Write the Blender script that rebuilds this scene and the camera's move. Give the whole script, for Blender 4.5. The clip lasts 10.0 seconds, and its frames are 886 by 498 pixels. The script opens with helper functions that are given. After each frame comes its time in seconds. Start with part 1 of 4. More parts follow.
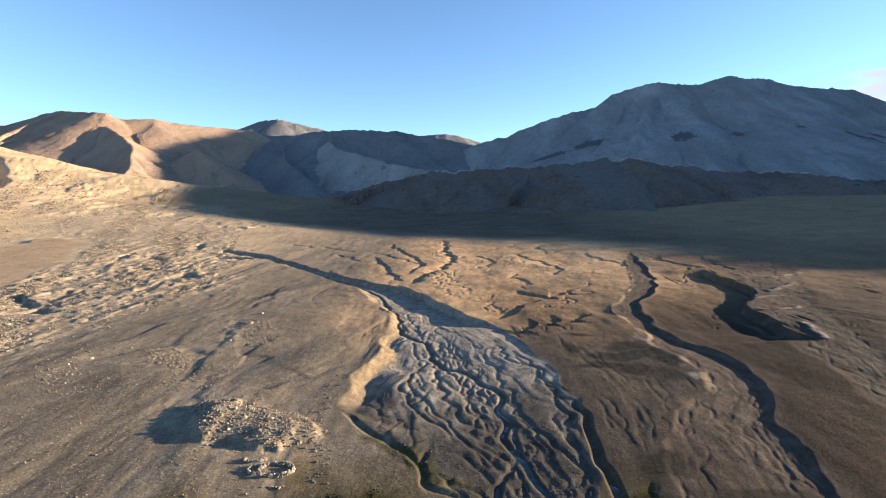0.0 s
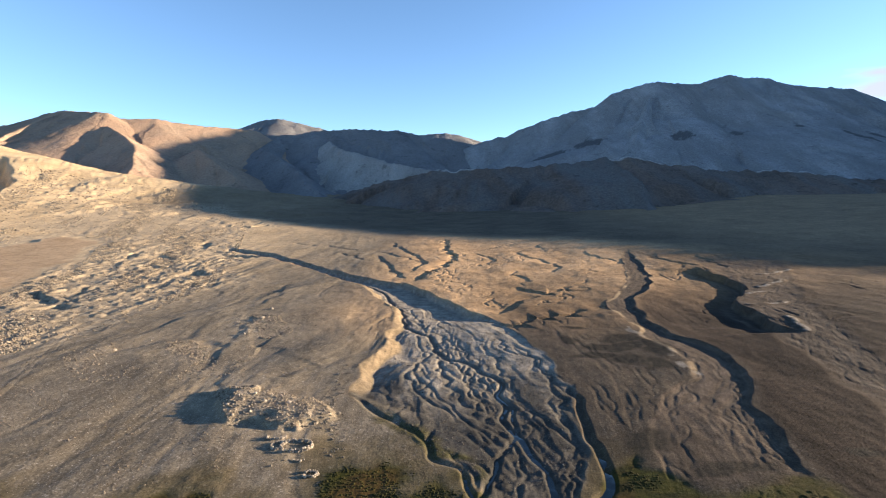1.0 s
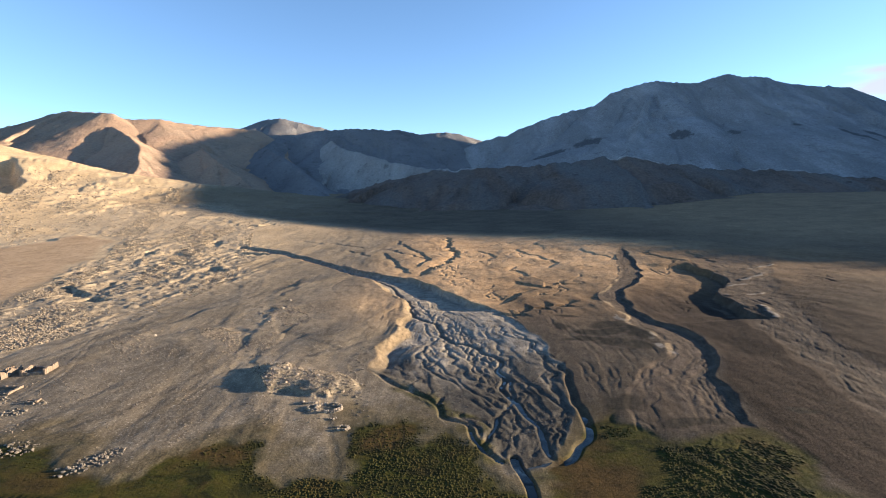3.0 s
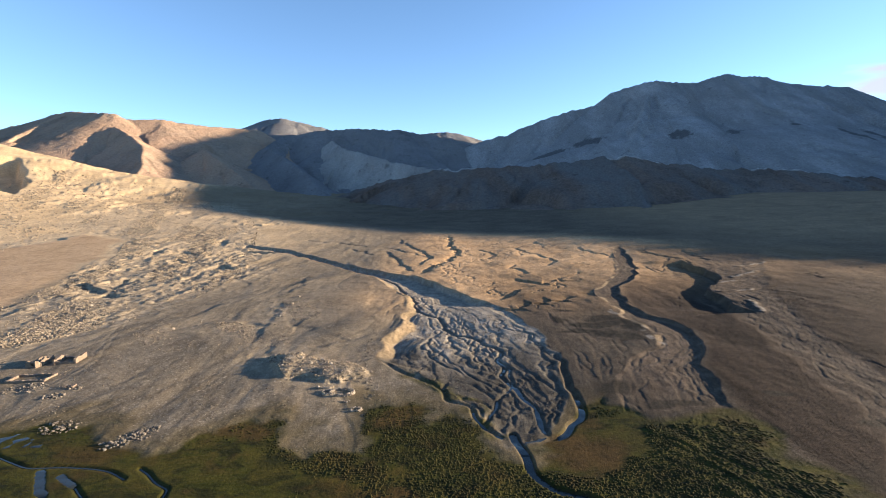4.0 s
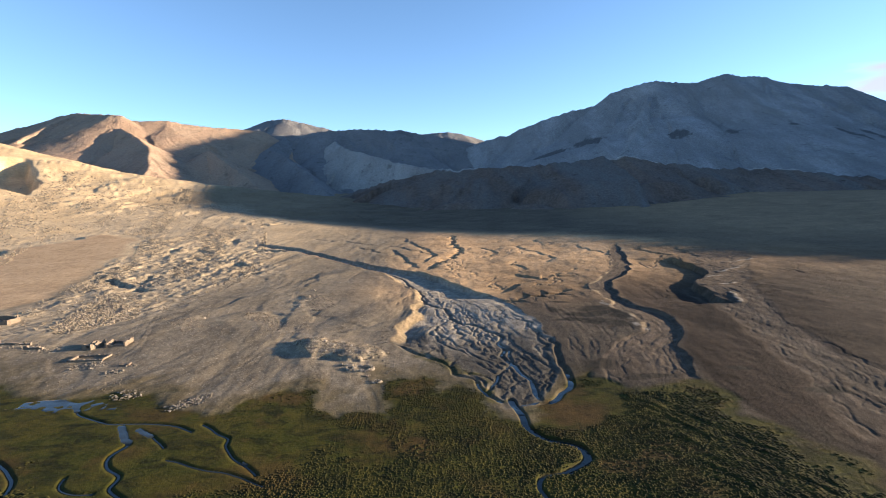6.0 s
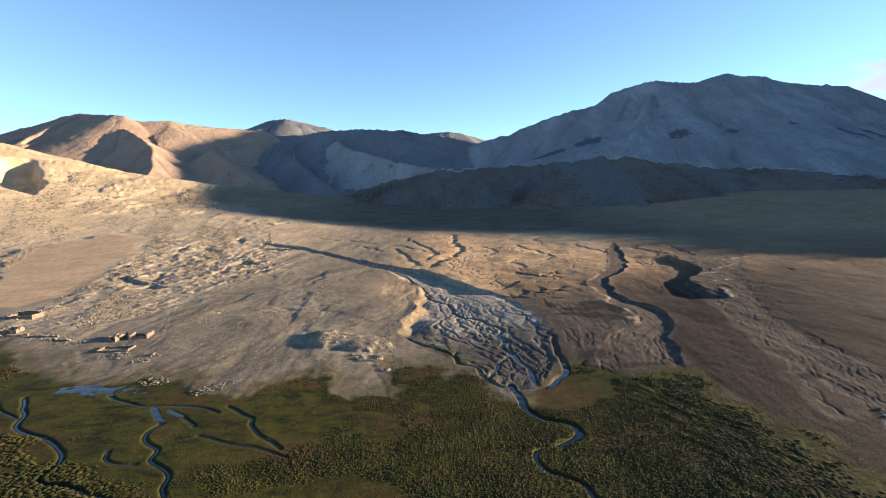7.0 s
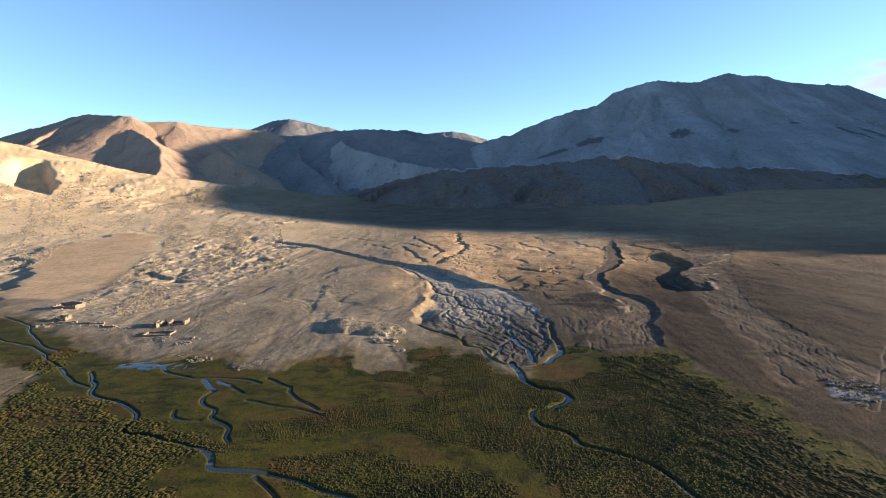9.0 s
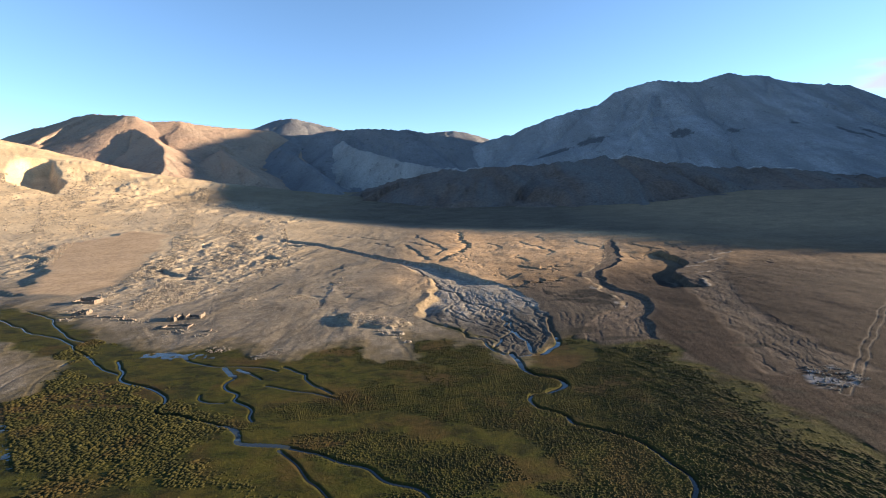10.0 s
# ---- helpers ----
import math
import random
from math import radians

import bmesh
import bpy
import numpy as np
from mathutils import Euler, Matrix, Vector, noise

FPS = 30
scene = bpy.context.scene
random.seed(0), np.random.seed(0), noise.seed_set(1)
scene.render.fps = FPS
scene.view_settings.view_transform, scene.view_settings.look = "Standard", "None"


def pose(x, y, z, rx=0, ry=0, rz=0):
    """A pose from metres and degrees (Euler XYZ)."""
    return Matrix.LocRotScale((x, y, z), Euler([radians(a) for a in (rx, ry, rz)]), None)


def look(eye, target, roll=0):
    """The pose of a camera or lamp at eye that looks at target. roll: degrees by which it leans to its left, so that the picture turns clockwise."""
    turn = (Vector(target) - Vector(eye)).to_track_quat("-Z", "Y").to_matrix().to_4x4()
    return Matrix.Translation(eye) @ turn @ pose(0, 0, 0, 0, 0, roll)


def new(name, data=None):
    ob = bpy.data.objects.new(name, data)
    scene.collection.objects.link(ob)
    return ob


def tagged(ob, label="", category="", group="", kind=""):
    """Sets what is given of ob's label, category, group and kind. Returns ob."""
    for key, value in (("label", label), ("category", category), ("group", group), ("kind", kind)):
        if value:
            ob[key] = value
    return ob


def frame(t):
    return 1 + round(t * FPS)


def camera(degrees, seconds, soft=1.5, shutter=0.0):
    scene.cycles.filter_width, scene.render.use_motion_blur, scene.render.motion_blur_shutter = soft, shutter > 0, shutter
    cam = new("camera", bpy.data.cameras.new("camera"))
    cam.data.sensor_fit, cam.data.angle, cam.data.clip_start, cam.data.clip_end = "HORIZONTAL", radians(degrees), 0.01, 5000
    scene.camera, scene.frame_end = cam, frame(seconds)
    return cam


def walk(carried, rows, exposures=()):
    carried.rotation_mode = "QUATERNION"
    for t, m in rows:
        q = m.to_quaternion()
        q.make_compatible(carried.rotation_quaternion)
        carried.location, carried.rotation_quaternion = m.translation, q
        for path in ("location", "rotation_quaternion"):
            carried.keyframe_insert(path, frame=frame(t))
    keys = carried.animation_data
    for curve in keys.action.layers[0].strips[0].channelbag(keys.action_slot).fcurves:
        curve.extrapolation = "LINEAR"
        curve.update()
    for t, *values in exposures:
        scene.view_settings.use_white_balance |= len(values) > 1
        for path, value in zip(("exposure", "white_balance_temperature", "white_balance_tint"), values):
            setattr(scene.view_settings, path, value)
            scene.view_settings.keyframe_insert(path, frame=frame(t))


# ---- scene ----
# ---- camera ----
cam = camera(83.1, 10.0, soft=1.0)
METRES, EYE, TILT, LEAN, TURN = 77.82, 40.0, 0.0, 0.0, 0.0
ROWS = [
    (0.0, 0.0, 0.0, 0.0, -0.04, -5.68, 0.36),
    (0.5, -0.0044, -0.0465, 0.0025, -0.02, -5.77, 0.39),
    (1.0, -0.0088, -0.0943, 0.0047, -0.02, -5.8, 0.41),
    (1.5, -0.0136, -0.1429, 0.007, -0.01, -5.83, 0.45),
    (2.0, -0.018, -0.1923, 0.0089, 0.01, -5.86, 0.48),
    (2.5, -0.0224, -0.2379, 0.0107, 0.02, -5.91, 0.52),
    (4.0, -0.0373, -0.3916, 0.0162, 0.07, -6.01, 0.6),
    (4.5, -0.0418, -0.4383, 0.018, 0.11, -6.03, 0.64),
    (5.0, -0.0467, -0.4925, 0.0199, 0.15, -6.04, 0.68),
    (5.5, -0.0512, -0.5392, 0.0211, 0.18, -6.04, 0.71),
    (7.0, -0.0657, -0.6939, 0.0271, 0.32, -6.12, 0.79),
    (7.5, -0.0699, -0.7404, 0.0285, 0.38, -6.15, 0.8),
    (8.0, -0.0749, -0.7943, 0.0301, 0.46, -6.17, 0.82),
    (8.5, -0.0794, -0.8408, 0.0315, 0.54, -6.18, 0.83),
    (9.0, -0.0845, -0.8945, 0.0334, 0.64, -6.21, 0.84),
    (9.5, -0.0889, -0.941, 0.035, 0.7, -6.23, 0.84),
    (10.0, -0.0938, -0.9949, 0.0369, 0.78, -6.29, 0.83),
]
walk(cam, [(t, pose(0, 0, EYE, TILT, LEAN, TURN) @ pose(METRES * x, METRES * y, METRES * z, 90 + pitch, roll, yaw)) for t, x, y, z, yaw, pitch, roll in ROWS],
     [(0.0, 2.1), (10.0, 2.1)])

# ---- light: a low sun over the right-hand mountains, clear sky ----
SUN_AZ, SUN_EL = 82.0, 9.0
world = bpy.data.worlds.new("sky")
scene.world = world
world.use_nodes = True
wt = world.node_tree
wt.nodes.clear()
w_out = wt.nodes.new("ShaderNodeOutputWorld")
w_bg = wt.nodes.new("ShaderNodeBackground")
w_sky = wt.nodes.new("ShaderNodeTexSky")
w_sky.sky_type = "NISHITA"
w_sky.sun_disc = False
w_sky.sun_elevation, w_sky.sun_rotation = radians(SUN_EL), radians(SUN_AZ)
w_sky.altitude, w_sky.air_density, w_sky.dust_density, w_sky.ozone_density = 3000, 1.0, 0.1, 2.4
w_bg.inputs["Strength"].default_value = 0.085
w_co = wt.nodes.new("ShaderNodeTexCoord")
w_dot = wt.nodes.new("ShaderNodeVectorMath")
w_dot.operation = "DISTANCE"
w_dot.inputs[1].default_value = (0.665, 0.735, 0.575)
w_map = wt.nodes.new("ShaderNodeMapping")
w_map.inputs["Scale"].default_value = (6, 6, 26)
w_noise = wt.nodes.new("ShaderNodeTexNoise")
w_noise.inputs["Scale"].default_value, w_noise.inputs["Detail"].default_value = 1.6, 6
w_fall = wt.nodes.new("ShaderNodeMapRange")
w_fall.inputs["From Min"].default_value, w_fall.inputs["From Max"].default_value = 0.17, 0.03
w_sum = wt.nodes.new("ShaderNodeMath")
w_sum.operation = "MULTIPLY_ADD"
w_sum.inputs[1].default_value = 0.9
w_edge = wt.nodes.new("ShaderNodeMapRange")
w_edge.inputs["From Min"].default_value, w_edge.inputs["From Max"].default_value, w_edge.inputs["To Max"].default_value = 0.98, 1.3, 0.8
w_mix = wt.nodes.new("ShaderNodeMix")
w_mix.data_type = "RGBA"
w_mix.inputs["B"].default_value = (2.3, 2.15, 2.2, 1)
w_flat = wt.nodes.new("ShaderNodeVectorMath")
w_flat.operation = "MULTIPLY"
w_flat.inputs[1].default_value = (1, 1, 3.6)
wt.links.new(w_co.outputs["Generated"], w_flat.inputs[0])
wt.links.new(w_flat.outputs["Vector"], w_dot.inputs[0])
wt.links.new(w_co.outputs["Generated"], w_map.inputs["Vector"])
wt.links.new(w_map.outputs["Vector"], w_noise.inputs["Vector"])
wt.links.new(w_dot.outputs["Value"], w_fall.inputs["Value"])
wt.links.new(w_fall.outputs["Result"], w_sum.inputs[0])
wt.links.new(w_noise.outputs["Fac"], w_sum.inputs[2])
wt.links.new(w_sum.outputs[0], w_edge.inputs["Value"])
wt.links.new(w_edge.outputs["Result"], w_mix.inputs["Factor"])
wt.links.new(w_sky.outputs[0], w_mix.inputs["A"])
wt.links.new(w_mix.outputs["Result"], w_bg.inputs["Color"])
wt.links.new(w_bg.outputs[0], w_out.inputs["Surface"])
SUN_WAY = Vector((math.sin(radians(SUN_AZ)) * math.cos(radians(SUN_EL)), math.cos(radians(SUN_AZ)) * math.cos(radians(SUN_EL)), math.sin(radians(SUN_EL))))
sun_data = bpy.data.lights.new("sun", "SUN")
sun_data.energy, sun_data.angle, sun_data.color = 5.0, radians(0.42), (1.0, 0.79, 0.56)
sun = new("sun", sun_data)
sun.matrix_world = look(SUN_WAY * 800, (0, 0, 0))


# ---- noise and plan helpers ----
TABLE = np.random.default_rng(11).random(1 << 20)


def noise2(x, y, seed=0):
    """Smooth value noise, about -1 to 1."""
    ix, iy = np.floor(x), np.floor(y)
    fx, fy = x - ix, y - iy
    fx, fy = fx * fx * fx * (fx * (fx * 6 - 15) + 10), fy * fy * fy * (fy * (fy * 6 - 15) + 10)
    i, j = ix.astype(np.int64) + seed * 197, iy.astype(np.int64) + seed * 389
    row, below = (j & 1023) << 10, ((j + 1) & 1023) << 10
    left, right = i & 1023, (i + 1) & 1023
    a, c = TABLE[row + left], TABLE[below + left]
    a = a + (TABLE[row + right] - a) * fx
    c = c + (TABLE[below + right] - c) * fx
    return (a + (c - a) * fy) * 2 - 1


def fbm(x, y, seed=0, octaves=4, gain=0.5):
    total, amp, norm = 0.0, 1.0, 0.0
    for k in range(octaves):
        total = total + amp * noise2(x * 2.03 ** k + 17.3 * k, y * 2.03 ** k - 9.1 * k, seed + k)
        norm += amp
        amp *= gain
    return total / norm


def smooth(x, a, b):
    u = np.clip((x - a) / (b - a), 0, 1)
    return u * u * (3 - 2 * u)


def line_field(line, X, Y, reach=60.0):
    """Distance to a plan line, and how far along it the nearest place lies (both arrays)."""
    dist, along = np.full(X.shape, 1e3), np.zeros(X.shape)
    line = np.array(line, float)[:, :2]
    box = (X > line[:, 0].min() - reach) & (X < line[:, 0].max() + reach) & (Y > line[:, 1].min() - reach) & (Y < line[:, 1].max() + reach)
    if not box.any():
        return dist, along
    x, y = X[box], Y[box]
    best, at = np.full(x.shape, 1e3), np.zeros(x.shape)
    run = 0.0
    for (ax, ay), (bx, by) in zip(line[:-1], line[1:]):
        length = math.hypot(bx - ax, by - ay) + 1e-9
        u = np.clip(((x - ax) * (bx - ax) + (y - ay) * (by - ay)) / length ** 2, 0, 1)
        d = np.hypot(x - ax - u * (bx - ax), y - ay - u * (by - ay))
        near = d < best
        best[near], at[near] = d[near], run + u[near] * length
        run += length
    dist[box], along[box] = best, at
    return dist, along


def scarp(line, X, Y, deep, run, edge=0.7, reach=30.0):
    """A drop along a line: steep on its sunward side, rising again slowly over run metres on the other."""
    line = np.array(line, float)[:, :2]
    out = np.zeros(X.shape)
    box = (X > line[:, 0].min() - reach) & (X < line[:, 0].max() + reach) & (Y > line[:, 1].min() - reach) & (Y < line[:, 1].max() + reach)
    if not box.any():
        return out
    x, y = X[box], Y[box]
    best, side, ends = np.full(x.shape, 1e3), np.ones(x.shape), np.zeros(x.shape)
    n = len(line) - 1
    for k, ((ax, ay), (bx, by)) in enumerate(zip(line[:-1], line[1:])):
        length = math.hypot(bx - ax, by - ay) + 1e-9
        u = np.clip(((x - ax) * (bx - ax) + (y - ay) * (by - ay)) / length ** 2, 0, 1)
        dx, dy = x - ax - u * (bx - ax), y - ay - u * (by - ay)
        d = np.hypot(dx, dy)
        near = d < best
        nx, ny = (by - ay) / length, -(bx - ax) / length
        if nx + 0.3 * ny < 0:
            nx, ny = -nx, -ny
        best[near], side[near], ends[near] = d[near], np.where(dx * nx + dy * ny > 0, 1.0, -1.0)[near], ((k + u) / n)[near]
    s = best * side
    shape = np.where(s > -edge, smooth(s, edge, -edge), np.exp(-np.maximum(-s - edge, 0) / run))
    out[box] = deep * shape * smooth(ends, 0.0, 0.12) * smooth(ends, 1.0, 0.88) * smooth(best, reach, reach * 0.6)
    return out


def inside(poly, X, Y):
    hit = np.zeros(X.shape, bool)
    n = len(poly)
    for i in range(n):
        (ax, ay), (bx, by) = poly[i][:2], poly[(i + 1) % n][:2]
        if ay == by:
            continue
        cross = ((ay > Y) != (by > Y)) & (X < (bx - ax) * (Y - ay) / (by - ay) + ax)
        hit ^= cross
    return hit


def area_field(poly, X, Y, reach=60.0):
    """Signed distance to a plan area, negative inside it."""
    d, _ = line_field(list(poly) + [poly[0]], X, Y, reach)
    return np.where(inside(poly, X, Y), -d, d)


def wiggle(line, step=2.0, size=0.8, seed=3, ease=0):
    """The same line with small natural bends."""
    out = []
    for (ax, ay), (bx, by) in zip(line[:-1], line[1:]):
        n = max(1, int(math.hypot(bx - ax, by - ay) / step))
        for k in range(n):
            out.append((ax + (bx - ax) * k / n, ay + (by - ay) * k / n))
    out.append(tuple(line[-1]))
    p = np.array(out)
    for _ in range(2):
        p[1:-1] = 0.25 * p[:-2] + 0.5 * p[1:-1] + 0.25 * p[2:]
    p[:, 0] += size * fbm(p[:, 0] / 6, p[:, 1] / 6, seed, 2)
    p[:, 1] += size * fbm(p[:, 0] / 6 + 50, p[:, 1] / 6, seed + 9, 2)
    for _ in range(ease):
        p[1:-1] = 0.25 * p[:-2] + 0.5 * p[1:-1] + 0.25 * p[2:]
    return p


# ---- the plan: streams, banks and terraces ----
BANK_LEFT = [(-152, 338), (-110, 307), (-63, 247), (-35, 209), (-18.4, 163.2), (-17.3, 144.6), (-17.1, 121.4), (-21.2, 106.6), (-21, 95.5), (-19.5, 89), (-14.4, 84), (-12.5, 81), (-8.7, 76.8), (-5.8, 74), (-2.9, 67.6), (0.3, 63.3), (3, 56), (5, 50), (7, 44)]
BANK_RIGHT = [(-155, 352), (-117, 328), (-83, 287), (-53, 250), (-32, 228), (-17, 218), (1.1, 180), (13.4, 154.4), (17, 147.3), (20.5, 136.8), (22.4, 121.9), (26.3, 107.7), (25.4, 93.1), (23.5, 82), (22.6, 73.1), (22.6, 67.6), (19, 58), (12, 46)]
TRIBUTARY = [(1, 433), (5, 371), (7, 309), (2, 274), (-9, 242), (-19, 217)]
SCARS = [[(-42.6, 322.7), (-33.2, 285), (-24.1, 250.8), (-18.5, 233.9)], [(-43.6, 410), (-24.6, 338), (-12.5, 304.3), (-10.3, 280.4), (-18.7, 254.5), (-24, 249)], [(31.2, 208.7), (35.9, 201.5), (39.2, 189.4), (47.5, 192.3), (54, 204.3)],
         [(18.2, 157.9), (21.7, 163.1), (29.7, 177.7), (37.6, 186.4)], [(15, 147), (22.3, 143), (28.2, 148.1), (38, 153), (48.1, 160.6)]]
FAN_FLOW = [(-60, 252), (-32, 215), (-17.1, 175.7), (-15.1, 158.8), (-11.7, 144.7), (-6.2, 133.9), (-1.9, 124.1), (-0.4, 116), (3.3, 113.9), (6.8, 107.4), (10, 101.2), (12.3, 97.5), (11.5, 90), (9.2, 81), (10.7, 72), (12.6, 67.2), (14.1, 57), (13.5, 51), (9.6, 45.9)]
FAN_SIDE = [(11.5, 90), (11.2, 83.3), (11.3, 73.7), (7, 62.7), (3, 53.6), (7.9, 48)]
FAN_RIGHT = [(25.4, 94.5), (24.7, 89), (24.4, 83.3), (23.1, 77), (23.5, 74.4), (22.4, 68), (22, 59.4), (18.1, 52.1), (13.4, 48.9), (8.7, 46.9)]
FAN_LEFT = [(-18.9, 88.9), (-14.4, 84), (-12.5, 81), (-8.7, 76.8), (-5.8, 74), (-2.9, 67.6), (0.3, 63.3), (5, 50)]
WASH_RIGHT = [(124.5, 334), (116.8, 301), (102.7, 246), (91, 208), (81, 190), (71, 176), (64.5, 155), (62, 138), (62.5, 127), (65.5, 118), (66.9, 108), (64.4, 97.5), (60.4, 89), (54.6, 78.5), (53, 70.3), (51.5, 63), (50, 57)]
WASH_LEFT = [(110, 300), (93, 254), (84.6, 221.6), (70.4, 191.5), (56.3, 168.6), (55.4, 152.6), (55.1, 136), (53, 124.5), (54.5, 116), (55, 108), (54.5, 100.8), (51, 95), (45.9, 91.3), (39, 83), (35, 75.4), (31, 67), (30, 58)]
CUT = [(127, 244), (124.1, 233.4), (124, 215), (121.5, 198), (115.7, 182), (104, 170.5), (98, 157), (96.5, 144), (95, 132), (96, 122.8)]
WHITE_BANKS = [[(142.9, 216), (150.6, 219.3), (164.8, 230.4)], [(124.5, 188.5), (131.5, 191.8), (142.4, 201.2)], [(111.9, 176.7), (122.2, 180)], [(102.9, 158.1), (110, 158.9), (116.5, 162.4)], [(102.6, 139.9), (100.4, 132.9), (97.8, 125)],
         [(55, 120.5), (54.3, 109)], [(54.3, 104), (54.8, 97.3)], [(52.7, 135.4), (53.4, 126)]]
FAR_LEFT = [(150, 310), (137, 262), (126, 222), (113, 190), (97, 166), (89, 152), (89.9, 137.6), (85.5, 110.7), (75.2, 76.4), (72.7, 62.9), (66, 48), (62, 30)]
FAR_RIGHT = [(205, 300), (174.1, 245.3), (127.4, 169), (113.6, 138), (97, 98), (94.3, 86), (91.7, 70.7), (89, 50), (86, 28)]
MEADOW = [(-100, 36), (-112, 44), (-128, 55), (-150, 68), (-182, 84), (-178, 108), (-150, 94), (-132, 81), (-112, 67), (-103, 60), (-81.7, 50.5), (-73, 54.7), (-63.6, 52.7), (-50.1, 44.3), (-45.8, 49.5), (-38.2, 55.5), (-32.4, 57.9), (-24.5, 45.7), (-17.5, 46), (-17.9, 55.7), (-18.3, 62.3), (-15.6, 66.6), (-10.4, 64.9), (-5.7, 58.2), (-0.7, 55.4), (2.5, 50.5), (5.2, 44.9),
          (7.5, 43.5), (16, 48), (23.3, 61.3), (29.5, 66.9), (35.8, 55.6), (48.4, 56.3), (50.3, 54.9), (50.4, 48.0), (49.5, 40.1), (52.9, 35.1), (52.7, 27.1), (53.1, 20.0), (53.2, 15.7), (55.5, 12.0), (58, -8), (61, -40), (60, -90), (-130, -90), (-118, -20), (-100, 18), (-97, 27)]
PLAIN = [(-190, 130), (-200.8, 143.2), (-222.7, 176.5), (-243, 213), (-269, 241), (-296, 266), (-298, 282), (-313, 315), (-314, 336), (-311, 368), (-317, 403), (-270, 380), (-225, 300), (-200, 230), (-175, 180), (-160, 128)]
ROCK_FIELDS = [[(-150, 108), (-118, 98), (-100, 140), (-104, 220), (-140, 330), (-200, 500), (-330, 760), (-430, 700), (-370, 450), (-270, 390), (-215, 290), (-190, 210), (-165, 150)],
               [(-47, 90), (-40, 93), (-24, 85), (-20, 77), (-27, 74), (-38, 75)],
               [(-77.1, 125.9), (-72.3, 128.6), (-62.8, 123.3), (-57.7, 109.3), (-60.4, 105.3), (-67.7, 111.4)], [(-64.5, 155.4), (-56.6, 157.1), (-45.1, 137.7), (-45.6, 128.7), (-52.3, 129.8)],
               [(-240, 210), (-225, 120), (-330, 120), (-420, 330), (-330, 420), (-318, 330)]]
HOLLOW = [(-778, 785), (-789, 847), (-761, 867), (-714, 834), (-664, 770), (-608, 692), (-565, 625), (-631, 653), (-680, 685), (-734, 733)]
HILLSIDE = [(-330, 430), (-420, 330), (-620, 480), (-800, 700), (-700, 860), (-460, 860), (-360, 760), (-400, 600)]
STREAMS = [[(-161, 87), (-147, 77.7), (-133.8, 68.5), (-123.9, 64.8), (-113.8, 58), (-103.3, 48.1), (-97.9, 42.8), (-91.4, 37.5), (-85.7, 34.1)],
           [(-92.1, 43.6), (-87, 37.5), (-83.7, 32.6), (-78.1, 28.5), (-74, 26.9), (-70.3, 23.7), (-67.3, 21.6), (-65.4, 18.8), (-65.2, 16.1), (-64.6, 14.1), (-60.6, 12.8), (-57.2, 11.6), (-53.5, 10.5), (-49.6, 8.9), (-46.2, 7.1), (-44.2, 5.4), (-44, 3), (-43.8, 1.5), (-41.3, 1.1),
            (-38.6, 1.5), (-36.4, 2), (-33.7, 1.1), (-31, -0.4), (-27.4, -1.8), (-22.5, -3.8), (-19.9, -4.4), (-18.3, -7.3), (-16.6, -8.8), (-14, -9.9), (-11.9, -11.3), (-8, -18)],
           [(-82.3, 49.5), (-78.3, 48.2), (-73.5, 43.7), (-69.9, 41.7), (-66.2, 40.4), (-59.9, 40.0), (-54.2, 39.7), (-52.4, 38.7), (-48.9, 36.6)],
           [(-62.4, 39.0), (-59.2, 34.5), (-56.9, 31.7), (-57.9, 29.6), (-57.7, 26.9), (-55.0, 24.0), (-51.8, 22.3), (-51.7, 19.1), (-48.6, 17.9), (-46.0, 14.8), (-46.2, 13.0), (-44.5, 10.7)],
           [(-48.5, 39.9), (-45.2, 36.8), (-43.4, 34.9), (-41.1, 34.4), (-41.0, 32.1), (-38.5, 28.8), (-35.1, 26.2), (-32.4, 23.9)],
           [(-163, 99.8), (-146.4, 89.5), (-132.9, 76.2), (-120.9, 64.8), (-112.9, 61.3), (-107.3, 59.1)], [(-103.3, 48.1), (-104.3, 43.7), (-104, 39.5)],
           [(8.3, 50.4), (9.3, 46.7), (9.1, 38.4), (11.5, 33.8), (16.2, 31.5), (17.2, 27.5), (13.5, 24.4)],
           [(17.2, 27.5), (13.5, 24.4), (9.7, 23), (8.4, 19.8), (9.7, 16.6), (13.9, 13.4), (14.2, 9.9), (16.6, 7.6), (20.9, 5.4), (23.6, 2.2), (24.7, -0.7), (25, -3.3), (26.3, -6.3), (27.1, -8.9), (27.1, -11), (25.5, -13.8), (24, -20)],
           [(-35.3, 0.2), (-30.8, -4.1), (-28.4, -8), (-25.4, -11.5), (-22, -16)], [(-58.8, 37.9), (-55.9, 35.7), (-53.6, 33.3), (-50.8, 31.3)], [(-48.3, 27.9), (-43.7, 26.2), (-38.1, 24.3), (-34.0, 23.0), (-30.6, 21.2)], [(-59.9, 22.2), (-59.2, 20.1), (-57.4, 18.4), (-52.9, 17.9)]]
STREAM_WIDTH = [0.2, 0.27, 0.2, 0.24, 0.2, 0.18, 0.2, 0.75, 0.4, 0.17, 0.18, 0.17, 0.18]
RILLS = [[(-48.9, 345), (-39.4, 333), (-30, 318), (-16.9, 302.2), (-11.1, 284.9), (-15, 268.1)], [(92.3, 320), (91.2, 290.2), (98.7, 269.7), (96.6, 255.9)], [(52, 340), (50, 310), (58, 290), (62, 262), (55, 240)],
